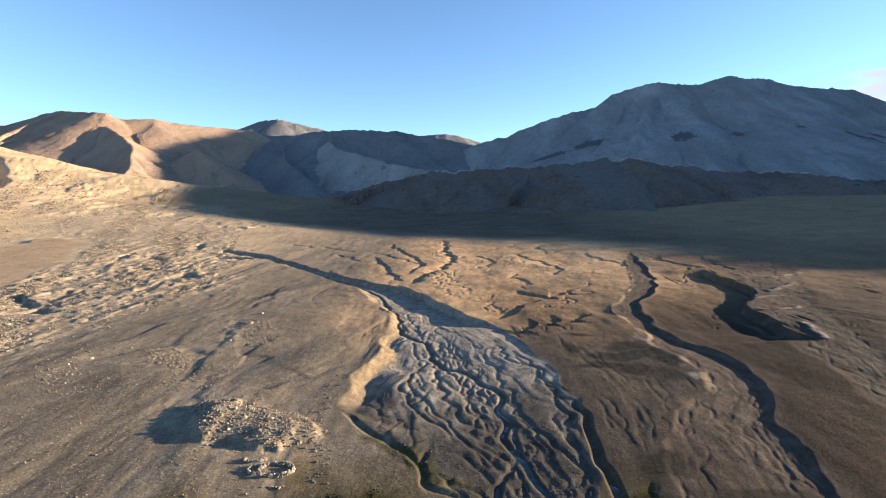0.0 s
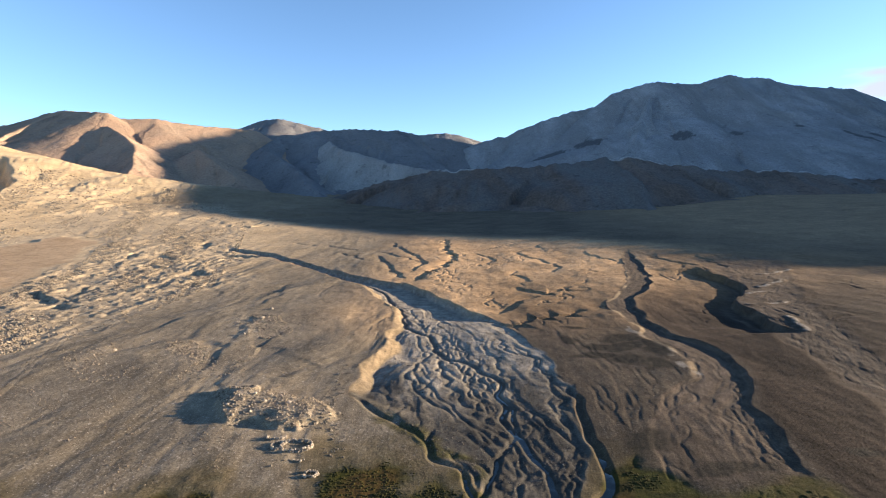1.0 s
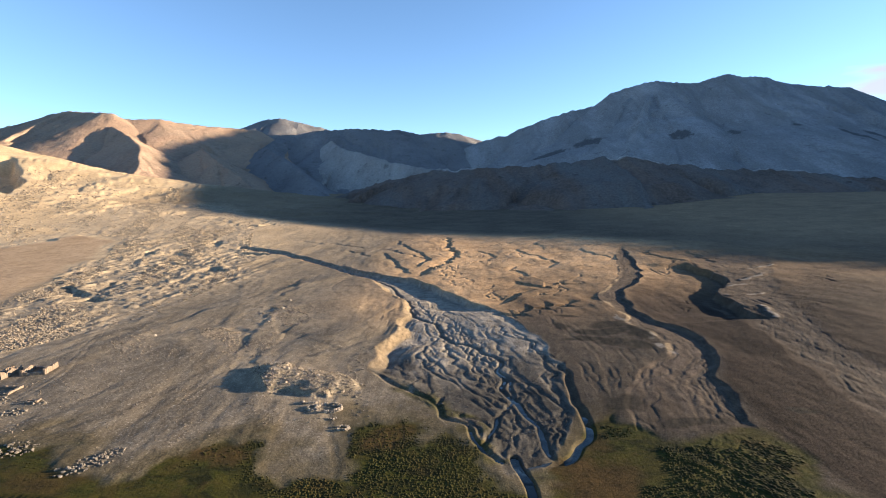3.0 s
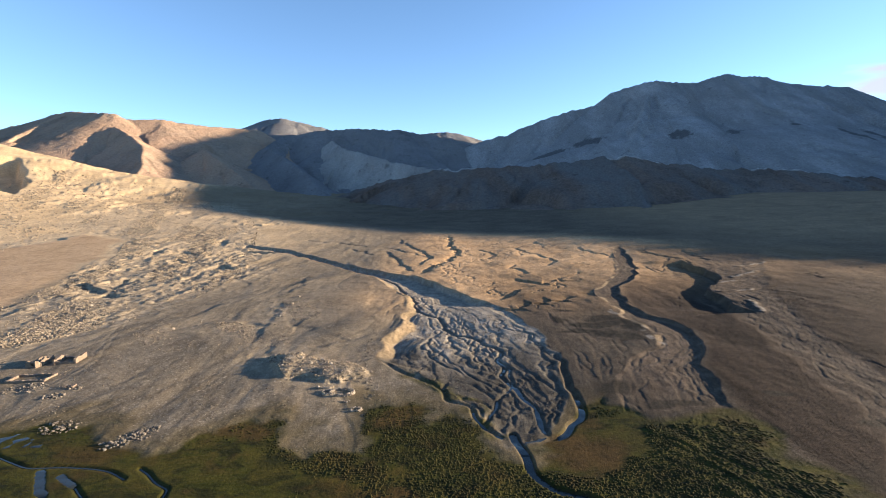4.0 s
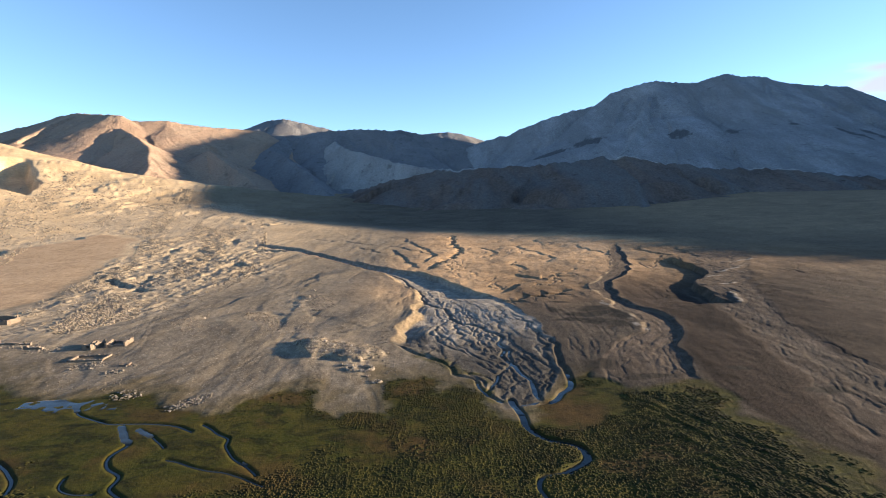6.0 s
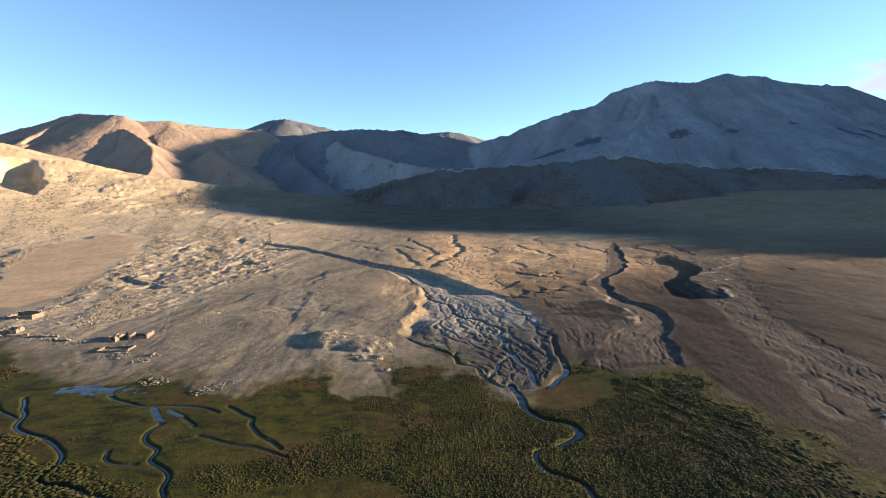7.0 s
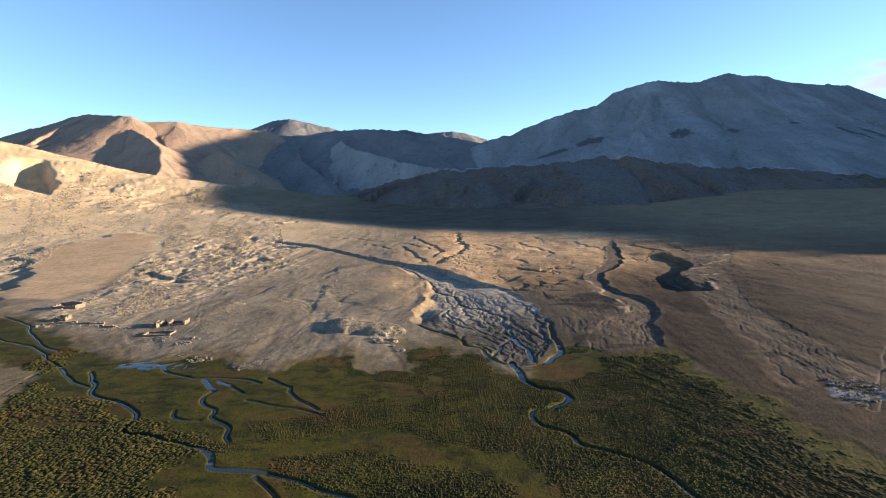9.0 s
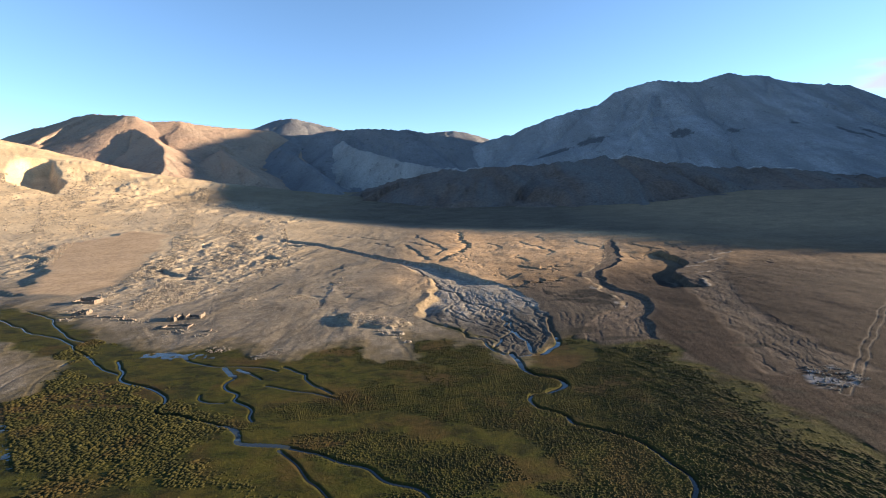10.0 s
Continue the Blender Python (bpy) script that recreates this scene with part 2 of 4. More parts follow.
         [(24, 330), (30, 300), (26, 276)], [(-70, 330), (-60, 318), (-48, 300)], [(-90, 380), (-78, 366), (-62, 350)], [(130, 300), (122, 276), (128, 256), (120, 240)], [(80, 380), (67, 360), (70, 338)], [(38, 250), (34, 236), (40, 222)],
         [(150, 290), (146, 262), (140, 240)], [(-120, 395), (-104, 384), (-96, 372)], [(-205, 580), (-214, 556), (-180, 520), (-150, 505)], [(-183, 392), (-180, 367), (-172, 352)], [(-160, 315), (-178, 322), (-196, 314)],
         [(-132, 182), (-142, 179), (-150, 172)], [(-160, 207), (-168, 200), (-174, 190)]]
PLATEAU_SCARPS = [[(-89.3, 133.2), (-87.9, 142.1), (-87, 153.7)], [(-86.1, 116.3), (-81.1, 122.2), (-75.5, 128.6), (-70.8, 130.3)], [(-55.7, 99.7), (-56.4, 109.3), (-59, 123.3), (-60.2, 137.6), (-64.1, 159.5)], [(-68.3, 168.2), (-65.9, 185.2), (-72.4, 221)],
                  [(-50.5, 120.7), (-46.6, 122.3), (-42.2, 120.3)], [(-35.8, 98), (-32.4, 103.4), (-29, 105.3)], [(-66.9, 128.6), (-59.3, 122.2)]]
STONY_SCARPS = [[(-172, 199), (-159.3, 187.5), (-146.9, 177)], [(-143, 173), (-130.5, 167.8)], [(-146, 188), (-149, 204)], [(-186, 383), (-174, 365), (-172, 346)], [(-181, 313), (-165.5, 299.6)], [(-203, 316), (-190, 304)],
                [(-233, 508), (-214.9, 514), (-198.4, 511), (-187, 530)], [(-147.4, 321), (-130, 316), (-115.4, 309)], [(-128, 250), (-118, 240)], [(-225, 420), (-212, 408)], [(-150, 270), (-160, 258)]]
GLADE = [(-46, 12.8), (-36.9, 11.2), (-26.7, 12.8), (-16.1, 14.5), (-9.5, 10.3), (2.5, 6.8), (7.9, -1.1), (9.6, -9.1), (5.4, -10.1), (-0.2, -1), (-7.5, 0.9), (-13.2, 3.3), (-23.9, 9.3), (-37.6, 7.1)]
BANK_TURF = [(-49.3, 6), (-40.4, 9.3), (-31.6, 0.2), (-21.7, -3.3), (-15.8, -8.5), (-9.1, -13.2), (-30.9, -13.1), (-39.4, -5.8), (-49.3, -3.4)]
PEAT = [(11.3, 50.4), (30.9, 54.6), (29.8, 43.1), (19.6, 38.1), (11, 39.1)]
LAWN = [(-104, 56), (-60, 47), (-36, 46), (-24, 34), (-34, 22), (-45, 14), (-58, 18), (-66, 27), (-84, 33), (-100, 40)]
RUST = [(-82, 22, 15, 10), (-9, 31, 6, 3.5), (20, 45, 9, 6), (-38, 51, 6, 4), (30, 30, 6, 3), (-12, 58, 5, 5), (-96, 14, 12, 8), (-28, 4, 5, 2), (24, 26, 8, 3), (59, 19, 4, 2), (67, 8, 4, 3)]
# plan ellipses: scrub patches, with shade on lee slopes in their dark colour
SCRUB_SHADE = [(47, 125, 7, 5), (52, 116, 4, 8), (33, 124, 3, 5), (42, 108, 5, 6), (38, 135, 4, 2), (60, 21, 4.5, 2), (70, 12, 5, 2.2), (64, 8, 3, 2), (31, 69, 5, 4), (40, 60, 7, 3), (43, 118, 9, 4), (36, 112, 6, 3), (48, 104, 4, 5), (62, 62, 4, 2), (70, 48, 5, 2.5)]
SALT = [(72.1, 33.1), (79.2, 32.8), (80, 24), (69.4, 19), (67.4, 22.9)]
TRACKS = [[(180, 130), (133.9, 83.4), (116.6, 66.1), (103, 52.3), (86.5, 34.7), (70, 18)], [(-112, 140), (-97.2, 106.7), (-94, 99.3), (-88.9, 88), (-86.9, 79.7), (-86.5, 70.4)]]
WASH_X, WASH_Y = [p[0] for p in WASH_RIGHT[::-1]], [p[1] for p in WASH_RIGHT[::-1]]
FAR = FAR_LEFT + FAR_RIGHT[::-1]
FAN = BANK_LEFT + BANK_RIGHT[::-1]
WASH = WASH_LEFT + WASH_RIGHT[::-1]


# ---- fine channels of the fan, the washes and the terrace, drawn once on a plan grid ----
CELL, GRID_X, GRID_Y = 0.2, -62.0, 26.0
CARVED = np.zeros((1880, 1365))


def carve(path, width, deep, fade=0.2):
    """Cut a small channel along a plan line into the grid, shallow towards its ends."""
    p = (np.asarray(path, float) - (GRID_X, GRID_Y)) / CELL
    w, n = width / CELL, len(p) - 1
    for k in range(n):
        (ax, ay), (bx, by) = p[k], p[k + 1]
        x0, x1 = int(max(min(ax, bx) - w - 1, 0)), int(min(max(ax, bx) + w + 2, CARVED.shape[1]))
        y0, y1 = int(max(min(ay, by) - w - 1, 0)), int(min(max(ay, by) + w + 2, CARVED.shape[0]))
        if x1 <= x0 or y1 <= y0:
            continue
        Y, X = np.mgrid[y0:y1, x0:x1]
        u = np.clip(((X - ax) * (bx - ax) + (Y - ay) * (by - ay)) / ((bx - ax) ** 2 + (by - ay) ** 2 + 1e-9), 0, 1)
        d = np.hypot(X - ax - u * (bx - ax), Y - ay - u * (by - ay))
        at = (k + 0.5) / n
        cut = deep * smooth(d, w, 0.25 * w) * min(1.0, at / fade, (1 - at) / fade)
        CARVED[y0:y1, x0:x1] = np.maximum(CARVED[y0:y1, x0:x1], cut)


def braids(left, right, top, bottom, n, width, deep, bends, drift, seed, span=(15, 60)):
    """Threads that wind down between two plan lines, many of them forking off an earlier one."""
    rng = np.random.default_rng(seed)
    lx, rx = np.array(sorted(left, key=lambda q: q[1])), np.array(sorted(right, key=lambda q: q[1]))
    made = []
    for k in range(n):
        y0, s0 = rng.uniform(bottom + 6, top), rng.uniform(0.02, 0.98)
        if made and rng.uniform() < 0.55:
            path, share = made[rng.integers(len(made))]
            at = rng.integers(len(share) // 4, max(len(share) // 4 + 1, 3 * len(share) // 4))
            y0, s0 = path[at, 1], share[at]
        ys = np.arange(y0, max(bottom, y0 - rng.uniform(*span)), -0.7)
        if len(ys) < 8:
            continue
        run = y0 - ys
        L, R = np.interp(ys, lx[:, 1], lx[:, 0]), np.interp(ys, rx[:, 1], rx[:, 0])
        wander = bends * (noise2(ys / 7, np.full_like(ys, k * 3.7), seed) + 0.6 * noise2(ys / 2.6, np.full_like(ys, k * 5.3), seed + 1))
        share = s0 + (drift + rng.uniform(-0.15, 0.15)) * run / 60 + (wander - wander[0]) / np.maximum(R - L, 4)
        inside_it = (share > 0.01) & (share < 0.99)
        stop = len(ys) if inside_it.all() else int(np.argmin(inside_it))
        if stop < 8:
            continue
        path = np.column_stack((L + (R - L) * share, ys))[:stop]
        made.append((path, share[:stop]))
        carve(path, width * rng.uniform(0.6, 1.5), deep * rng.uniform(0.5, 1.4))


def carved(X, Y):
    """The depth of the fine channels at plan places."""
    u, v = (X - GRID_X) / CELL, (Y - GRID_Y) / CELL
    ok = (u > 0) & (v > 0) & (u < CARVED.shape[1] - 2) & (v < CARVED.shape[0] - 2)
    u, v = np.where(ok, u, 0), np.where(ok, v, 0)
    i, j = u.astype(int), v.astype(int)
    a, b = u - i, v - j
    out = (CARVED[j, i] * (1 - a) + CARVED[j, i + 1] * a) * (1 - b) + (CARVED[j + 1, i] * (1 - a) + CARVED[j + 1, i + 1] * a) * b
    return np.where(ok, out, 0.0)


braids(BANK_LEFT, BANK_RIGHT, 185, 50, 105, 0.5, 0.19, 1.9, 0.15, 401, (22, 80))
braids(WASH_LEFT, WASH_RIGHT, 320, 57, 85, 0.36, 0.085, 2.4, 0.05, 403, (25, 80))
braids(FAR_LEFT, FAR_RIGHT, 290, 30, 95, 0.38, 0.075, 2.2, 0.0, 405, (40, 120))
braids([(-60, 420), (-30, 240), (5, 180), (20, 160), (30, 150)], [(150, 420), (120, 300), (95, 250), (75, 200), (50, 170), (48, 150)], 410, 168, 30, 0.7, 0.3, 5.0, -0.2, 407, (14, 50))
braids([(20, 160), (27, 110), (28, 70)], [(53, 160), (54, 110), (50, 95), (34, 70)], 150, 72, 30, 0.45, 0.06, 1.2, 0.1, 409, (10, 30))
for path, width, deep in ((FAN_FLOW, 1.0, 0.5), (FAN_SIDE, 0.8, 0.35), (FAN_RIGHT, 1.0, 0.5), (FAN_LEFT, 0.8, 0.4)):
    carve(wiggle(path, 1.0, 2.2, 31, 2), width, deep, 0.05)


def valley(X, Y):
    """The broad lie of the land, without banks and bumps."""
    z = 1.5 + 38 * (np.clip(Y - 150, 0, 950) / 950) ** 2
    z = z + 0.00012 * np.clip(X, -950, 0) ** 2 * smooth(Y, 100, 700)
    z = z + 0.0001 * np.clip(X - 50, 0, 450) ** 2 * smooth(Y, 150, 500)
    z = z + (9 + 0.024 * np.clip(-X - 300, 0, 700) + 0.035 * np.clip(-X - 640, 0, 300)) * smooth(X, -200, -400) * smooth(Y, 740, 920) * (1 - 1.6 * smooth(Y, 930, 1150))
    z = z + 0.03 * np.clip(X - 20, 0, 110) + 0.008 * np.clip(-X - 20, 0, 200)
    return z


def ditch(field, width):
    """Thin lines along the zero contours of a noise field."""
    return np.exp(-(field / width) ** 2)


def land(X, Y):
    """Height and cover of the ground: z and a dict of masks."""
    z = valley(X, Y)
    shape = X.shape
    far = np.hypot(X, Y + 80)
    near = smooth(far, 900, 300)
    wx, wy = X + 2.0 * noise2(X / 7, Y / 7, 41) + 0.7 * noise2(X / 2.1, Y / 2.1, 42), Y + 2.0 * noise2(X / 7, Y / 7, 43) + 0.7 * noise2(X / 2.1, Y / 2.1, 44)
    bx, by = X + 1.6 * noise2(X / 9, Y / 9, 107) + 0.25 * noise2(X / 2.5, Y / 2.5, 108), Y + 1.6 * noise2(X / 9, Y / 9, 109) + 0.25 * noise2(X / 2.5, Y / 2.5, 110)
    fan = area_field(FAN, bx, by)
    wash = area_field(WASH, bx, by)
    far_wash = area_field(FAR, bx, by)
    meadow = area_field(MEADOW, wx + 3.5 * fbm(X / 8, Y / 8, 47, 4), wy + 4.5 * fbm(X / 8, Y / 8, 48, 4))
    plain = area_field(PLAIN, wx + 9 * fbm(X / 26, Y / 26, 104, 3), wy + 9 * fbm(X / 26, Y / 26, 105, 3))
    left_d, _ = line_field(BANK_LEFT, bx, by)
    right_d, _ = line_field(BANK_RIGHT, bx, by)
    m_fan = smooth(fan, 0.2, -1.0)
    m_wash = smooth(wash, 0.4, -0.8) * smooth(Y, 330, 280)
    m_meadow = smooth(meadow, 1.6, -2.2) * smooth(fan, -0.5, 1.0)
    m_rock = np.zeros(shape)
    for poly in ROCK_FIELDS:
        m_rock = np.maximum(m_rock, smooth(area_field(poly, X + 14 * fbm(X / 24, Y / 24, 49, 3), Y + 14 * noise2(X / 20, Y / 20, 50)), 14, -8))
    m_rock = m_rock * smooth(plain, -1, 4) * (1 - m_fan)
    dry = (1 - m_meadow) * (1 - m_fan)
    # broad undulation, then low swells and rills of the plateau on the near side of the flood fan
    z = z + near * (0.35 * fbm(X / 45, Y / 70, 5, 3))
    plateau = smooth(X, 20, -15) * dry * smooth(plain, -2, 12)
    swell = fbm(X / 12 + 0.9 * noise2(X / 32, Y / 46, 8), Y / 40, 6, 4)
    z = z + plateau * near * (0.55 * swell + 0.05 * fbm(X / 3, Y / 6, 7, 3))
    z = z - plateau * 0.1 * ditch(fbm(X / 16 + noise2(X / 40, Y / 40, 9), Y / 60, 10, 3), 0.05) * smooth(noise2(X / 35, Y / 50, 11), -0.1, 0.4)
    terrace = smooth(X, -60, 10) * smooth(Y, 110, 170) * (1 - m_fan) * (1 - m_wash)
    z = z + near * terrace * (0.75 * fbm(X / 24, Y / 34, 15, 4) + 0.1 * fbm(X / 4, Y / 6, 16, 3))
    rill = fbm(X / 28 + 1.2 * noise2(X / 14, Y / 20, 17), Y / 45 + noise2(X / 9, Y / 12, 18), 19, 3)
    z = z - terrace * 0.35 * ditch(rill, 0.03) * smooth(noise2(X / 22, Y / 28, 20), 0.0, 0.45)
    right_land = smooth(X, 12, 40) * smooth(Y, 190, 150) * dry
    z = z + right_land * (0.3 * fbm(X / 15, Y / 25, 12, 4) + 0.06 * fbm(X / 2.2, Y / 6, 13, 3))
    # the flood fan, lower than the land beside it, with braided channels between gravel bars
    share = left_d / (left_d + right_d + 1e-6)
    depth_l = 0.25 + 1.85 * smooth(Y, 74, 96) * (0.8 + 0.35 * noise2(X / 9, Y / 9, 94))
    depth_r = 0.04 + 0.1 * smooth(Y, 55, 80) + 2.6 * smooth(Y, 146, 163)
    side = np.where(left_d < right_d, 4.2, 1.5)
    cut = depth_l * (1 - share) + depth_r * share
    z = z - cut * smooth(fan, 0.0, -side)
    base = z.copy()
    rho, theta = np.hypot(X + 8, Y - 200), np.arctan2(X + 8, 200 - Y)
    fx, fy = theta * 78 + 2.2 * noise2(X / 11, Y / 11, 21) + 0.9 * noise2(X / 4, Y / 4.5, 22), rho + 2.0 * noise2(X / 6, Y / 6, 25)
    b1 = fbm(fx / 3.8, fy / 24, 23, 2)
    b2 = np.abs(fbm(fx / 1.7 + 3, fy / 16, 27, 2))
    cuts = carved(X, Y)
    z = z - cuts + m_fan * smooth(far, 700, 350) * (0.1 * b1 + 0.2 * b2)
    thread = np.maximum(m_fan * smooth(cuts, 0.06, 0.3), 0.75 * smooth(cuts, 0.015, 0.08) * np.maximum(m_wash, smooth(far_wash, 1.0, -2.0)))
    # the striped wash and the island of the far wash
    wd, _ = line_field(WASH_RIGHT, X, Y)
    wl, _ = line_field(WASH_LEFT, X, Y)
    step = 0.12 + (0.26 + 0.4 * smooth(Y, 78, 120)) * wl / (wl + wd + 1e-6)
    z = z - step * smooth(Y, 330, 280) * smooth(Y, 52, 68) * smooth(wash, 0.0, -1.4)
    s1 = fbm(wd / 1.3 + 1.6 * noise2(X / 8, Y / 9, 51), Y / 22 + 0.5 * noise2(X / 4, Y / 5, 57), 52, 2)
    m_far = smooth(far_wash, 1.0, -2.0) * smooth(Y, 300, 240)
    z = z + 0.03 * m_wash * s1 - 0.16 * m_far
    # far wash bank, and short pale sand banks, their lit faces in the colour
    z = z - scarp(wiggle(CUT, 3, 2.5, 45), X, Y, 3.0, 15.0, 0.8, 34.0)
    pale = np.zeros(shape)
    for k, path in enumerate(WHITE_BANKS):
        d, _ = line_field(wiggle(path, 1.5, 1.5, 160 + k), X, Y)
        z = z + (0.3 if k < 5 else 0.05) * smooth(d, 2.4, 0.3)
        pale = np.maximum(pale, smooth(d, 1.3, 0.5) * smooth(noise2(X / 2, Y / 2.5, 56), -0.5, 0.1))
    # gullies in the terrace
    z = z - scarp(wiggle(TRIBUTARY, 3, 5, 33), X, Y, 2.3, 2.2, 0.5)
    for k, path in enumerate(SCARS):
        z = z - scarp(wiggle(path, 2, 2.5, 34 + k), X, Y, 0.8, 3.0, 0.5)
    for k, path in enumerate(RILLS):
        z = z - scarp(wiggle(path, 2.5, 4, 134 + k), X, Y, 0.55, 2.6, 0.5)
    for k, path in enumerate(PLATEAU_SCARPS):
        z = z - scarp(wiggle(path, 2, 1.5, 170 + k), X, Y, 0.32, 7.0, 1.3)
    for k, path in enumerate(STONY_SCARPS):
        z = z - scarp(wiggle(path, 2, 3.0, 180 + k), X, Y, 1.7, 6.0, 0.8)
    # the small plain ends in a bank on its far side
    pl, _ = line_field(PLAIN[1:11], X, Y)
    z = z - 1.5 * smooth(plain, 0.0, 2.5) * smooth(plain, 70, 25) * smooth(pl - np.abs(plain), 25, 2)
    # stony ground
    hump = fbm(X / 7, Y / 9, 81, 4)
    z = z + m_rock * near * (0.16 * hump + 0.14 * smooth(fbm(X / 5, Y / 6, 83, 3), 0.18, 0.26) + smooth(far, 260, 340) * 0.5 * smooth(fbm(X / 5, Y / 9, 82, 4), 0.16, 0.2) + smooth(far, 180, 300) * 0.4 * smooth(fbm(X / 4, Y / 6, 125, 3), 0.27, 0.32))
    heap = area_field(ROCK_FIELDS[1], wx, wy)
    z = z + 0.9 * smooth(heap, 0.4, -1.3) + 0.5 * smooth(heap, -1, -5)
    hollow = area_field(HOLLOW, X + 6 * noise2(X / 40, Y / 40, 95), Y + 6 * noise2(X / 40, Y / 40, 96))
    z = z - 27 * smooth(hollow, 2, -11) * smooth(0.78 * (X + 666) + 0.62 * (Y - 732), -62, -16)
    z = z + smooth(Y, 400, 700) * smooth(X, 100, -200) * (4 * fbm(X / 80, Y / 80, 91, 5) + 1.4 * smooth(fbm(X / 26, Y / 40, 92, 4), 0.12, 0.2) + 0.6 * fbm(X / 9, Y / 14, 97, 3))
    # meadow: hummocks and streams
    z = z - 0.12 * m_meadow
    calm = z.copy()
    hum = np.abs(noise2(X / 0.6 + 0.5 * noise2(X / 2.5, Y / 2.5, 61), Y / 0.7 + 0.5 * noise2(X / 2.5, Y / 2.5, 66), 62))
    rough = smooth(fbm(X / 24 + 0.5 * noise2(X / 8, Y / 8, 67), Y / 11, 63, 3) + 0.35 * smooth(X, -22, 4), -0.55, 0.05) * m_meadow * smooth(meadow + 4 * fbm(X / 2.5, Y / 2.5, 126, 2), 0.5, -3.0) * smooth(area_field(GLADE, wx + 3 * fbm(X / 5, Y / 5, 122, 3), wy), -1.5, 2.5)* smooth(area_field(BANK_TURF, wx + 3 * fbm(X / 5, Y / 5, 128, 3), wy), -3, 3) * smooth(area_field(PEAT, wx, wy), -1, 2) * smooth(area_field(LAWN, wx + 3 * fbm(X / 6, Y / 6, 68, 3), wy + 3 * fbm(X / 6, Y / 6, 69, 3)), -3, 7)
    inner = np.where(X < 20, 1.0, smooth(meadow + 3 * fbm(X / 6, Y / 6, 131, 3), -1.5, -6))
    rough = rough * smooth(Y, -27, -19) * smooth(np.abs(X) - 1.03 * (Y + 100), 3, -3)
    z = z + rough * (0.1 * hum - 0.04 + 0.2 * inner * smooth(X, 26, 36) * np.abs(noise2((0.89 * X + 0.46 * Y) / 1.25 + noise2(X / 5, Y / 5, 123), (0.46 * X - 0.89 * Y) / 6.0, 124)))
    m_bed, rim = np.zeros(shape), np.zeros(shape)
    for path, width in zip(STREAMS, STREAM_WIDTH):
        d, _ = line_field(wiggle(path, 0.7, 0.9, 71, 2), X, Y)
        z = z - 0.8 * min(1.0, width / 0.5) * smooth(d, width * 1.25 + (0.25 if width < 0.4 else 0), width * 0.6)
        m_bed = np.maximum(m_bed, smooth(d, width * 1.15, width * 0.7))
        rim = np.maximum(rim, smooth(d, width * 1.2 + 1.3, width * 1.2) * min(1.0, 0.5 + width))
    scrub_shade = np.zeros(shape)
    for cx, cy, rx, ry in SCRUB_SHADE:
        scrub_shade = np.maximum(scrub_shade, smooth(np.hypot((wx - cx) / rx, (wy - cy) / ry), 1.15, 0.6))
    rust = np.zeros(shape)
    for cx, cy, rx, ry in RUST:
        rust = np.maximum(rust, smooth(np.hypot((wx - cx) / rx, (wy - cy) / ry) + 0.5 * fbm(X / 4, Y / 3, 89, 3), 1.2, 0.3))
    east = smooth(X, 18, 34)
    # a band along the meadow's edge, darkened on the right-hand side
    meadow_margin = smooth(meadow + 3 * fbm(X / 3, Y / 3, 98, 3), 9 + 4 * east, 0.5) * dry
    scrub_shade = np.maximum(scrub_shade, 0.55 * meadow_margin * east * smooth(fbm(X / 9, Y / 6, 127, 3), -0.3, 0.2))
    rim = np.maximum(rim, 0.9 * east * smooth(np.abs(meadow + 1.0), 3.5, 1.0))
    salt = smooth(area_field(SALT, wx, wy), 1, -2) * smooth(fbm(X / 2.5, Y / 2.5, 85, 3), -0.25, 0.2)
    track = np.zeros(shape)
    for path in TRACKS:
        d, _ = line_field(wiggle(path, 4, 0.8, 88), X, Y)
        track = np.maximum(track, smooth(np.abs(d - 0.85), 0.34, 0.14))
    z = z - 0.06 * track
    m_bank = smooth(np.abs(fan + 1.9), 2.4, 1.2) * (left_d < 6) * smooth(Y, 80, 91)
    m_bank = np.maximum(m_bank, 0.4 * pale)
    # paler patches on the wash's left bank, sunlit faces put into the colour
    m_bank = np.maximum(m_bank, smooth(np.abs(wash + 0.7), 1.3, 0.4) * (wl < wd) * smooth(noise2(X / 5, Y / 6, 106), 0.1, 0.45) * smooth(Y, 90, 105))
    hill = smooth(X, -15, -230) * smooth(Y, 120, 310)
    fl, _ = line_field(FAN_LEFT, wx, wy)
    green = smooth(fl, 3.5, 0.8) * smooth(Y, 88, 76) * smooth(fbm(X / 3, Y / 3, 100, 2), -0.4, 0.1)
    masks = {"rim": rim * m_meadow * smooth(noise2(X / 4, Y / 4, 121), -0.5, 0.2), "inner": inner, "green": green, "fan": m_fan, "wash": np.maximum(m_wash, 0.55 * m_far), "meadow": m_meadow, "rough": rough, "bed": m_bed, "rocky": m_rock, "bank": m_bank,
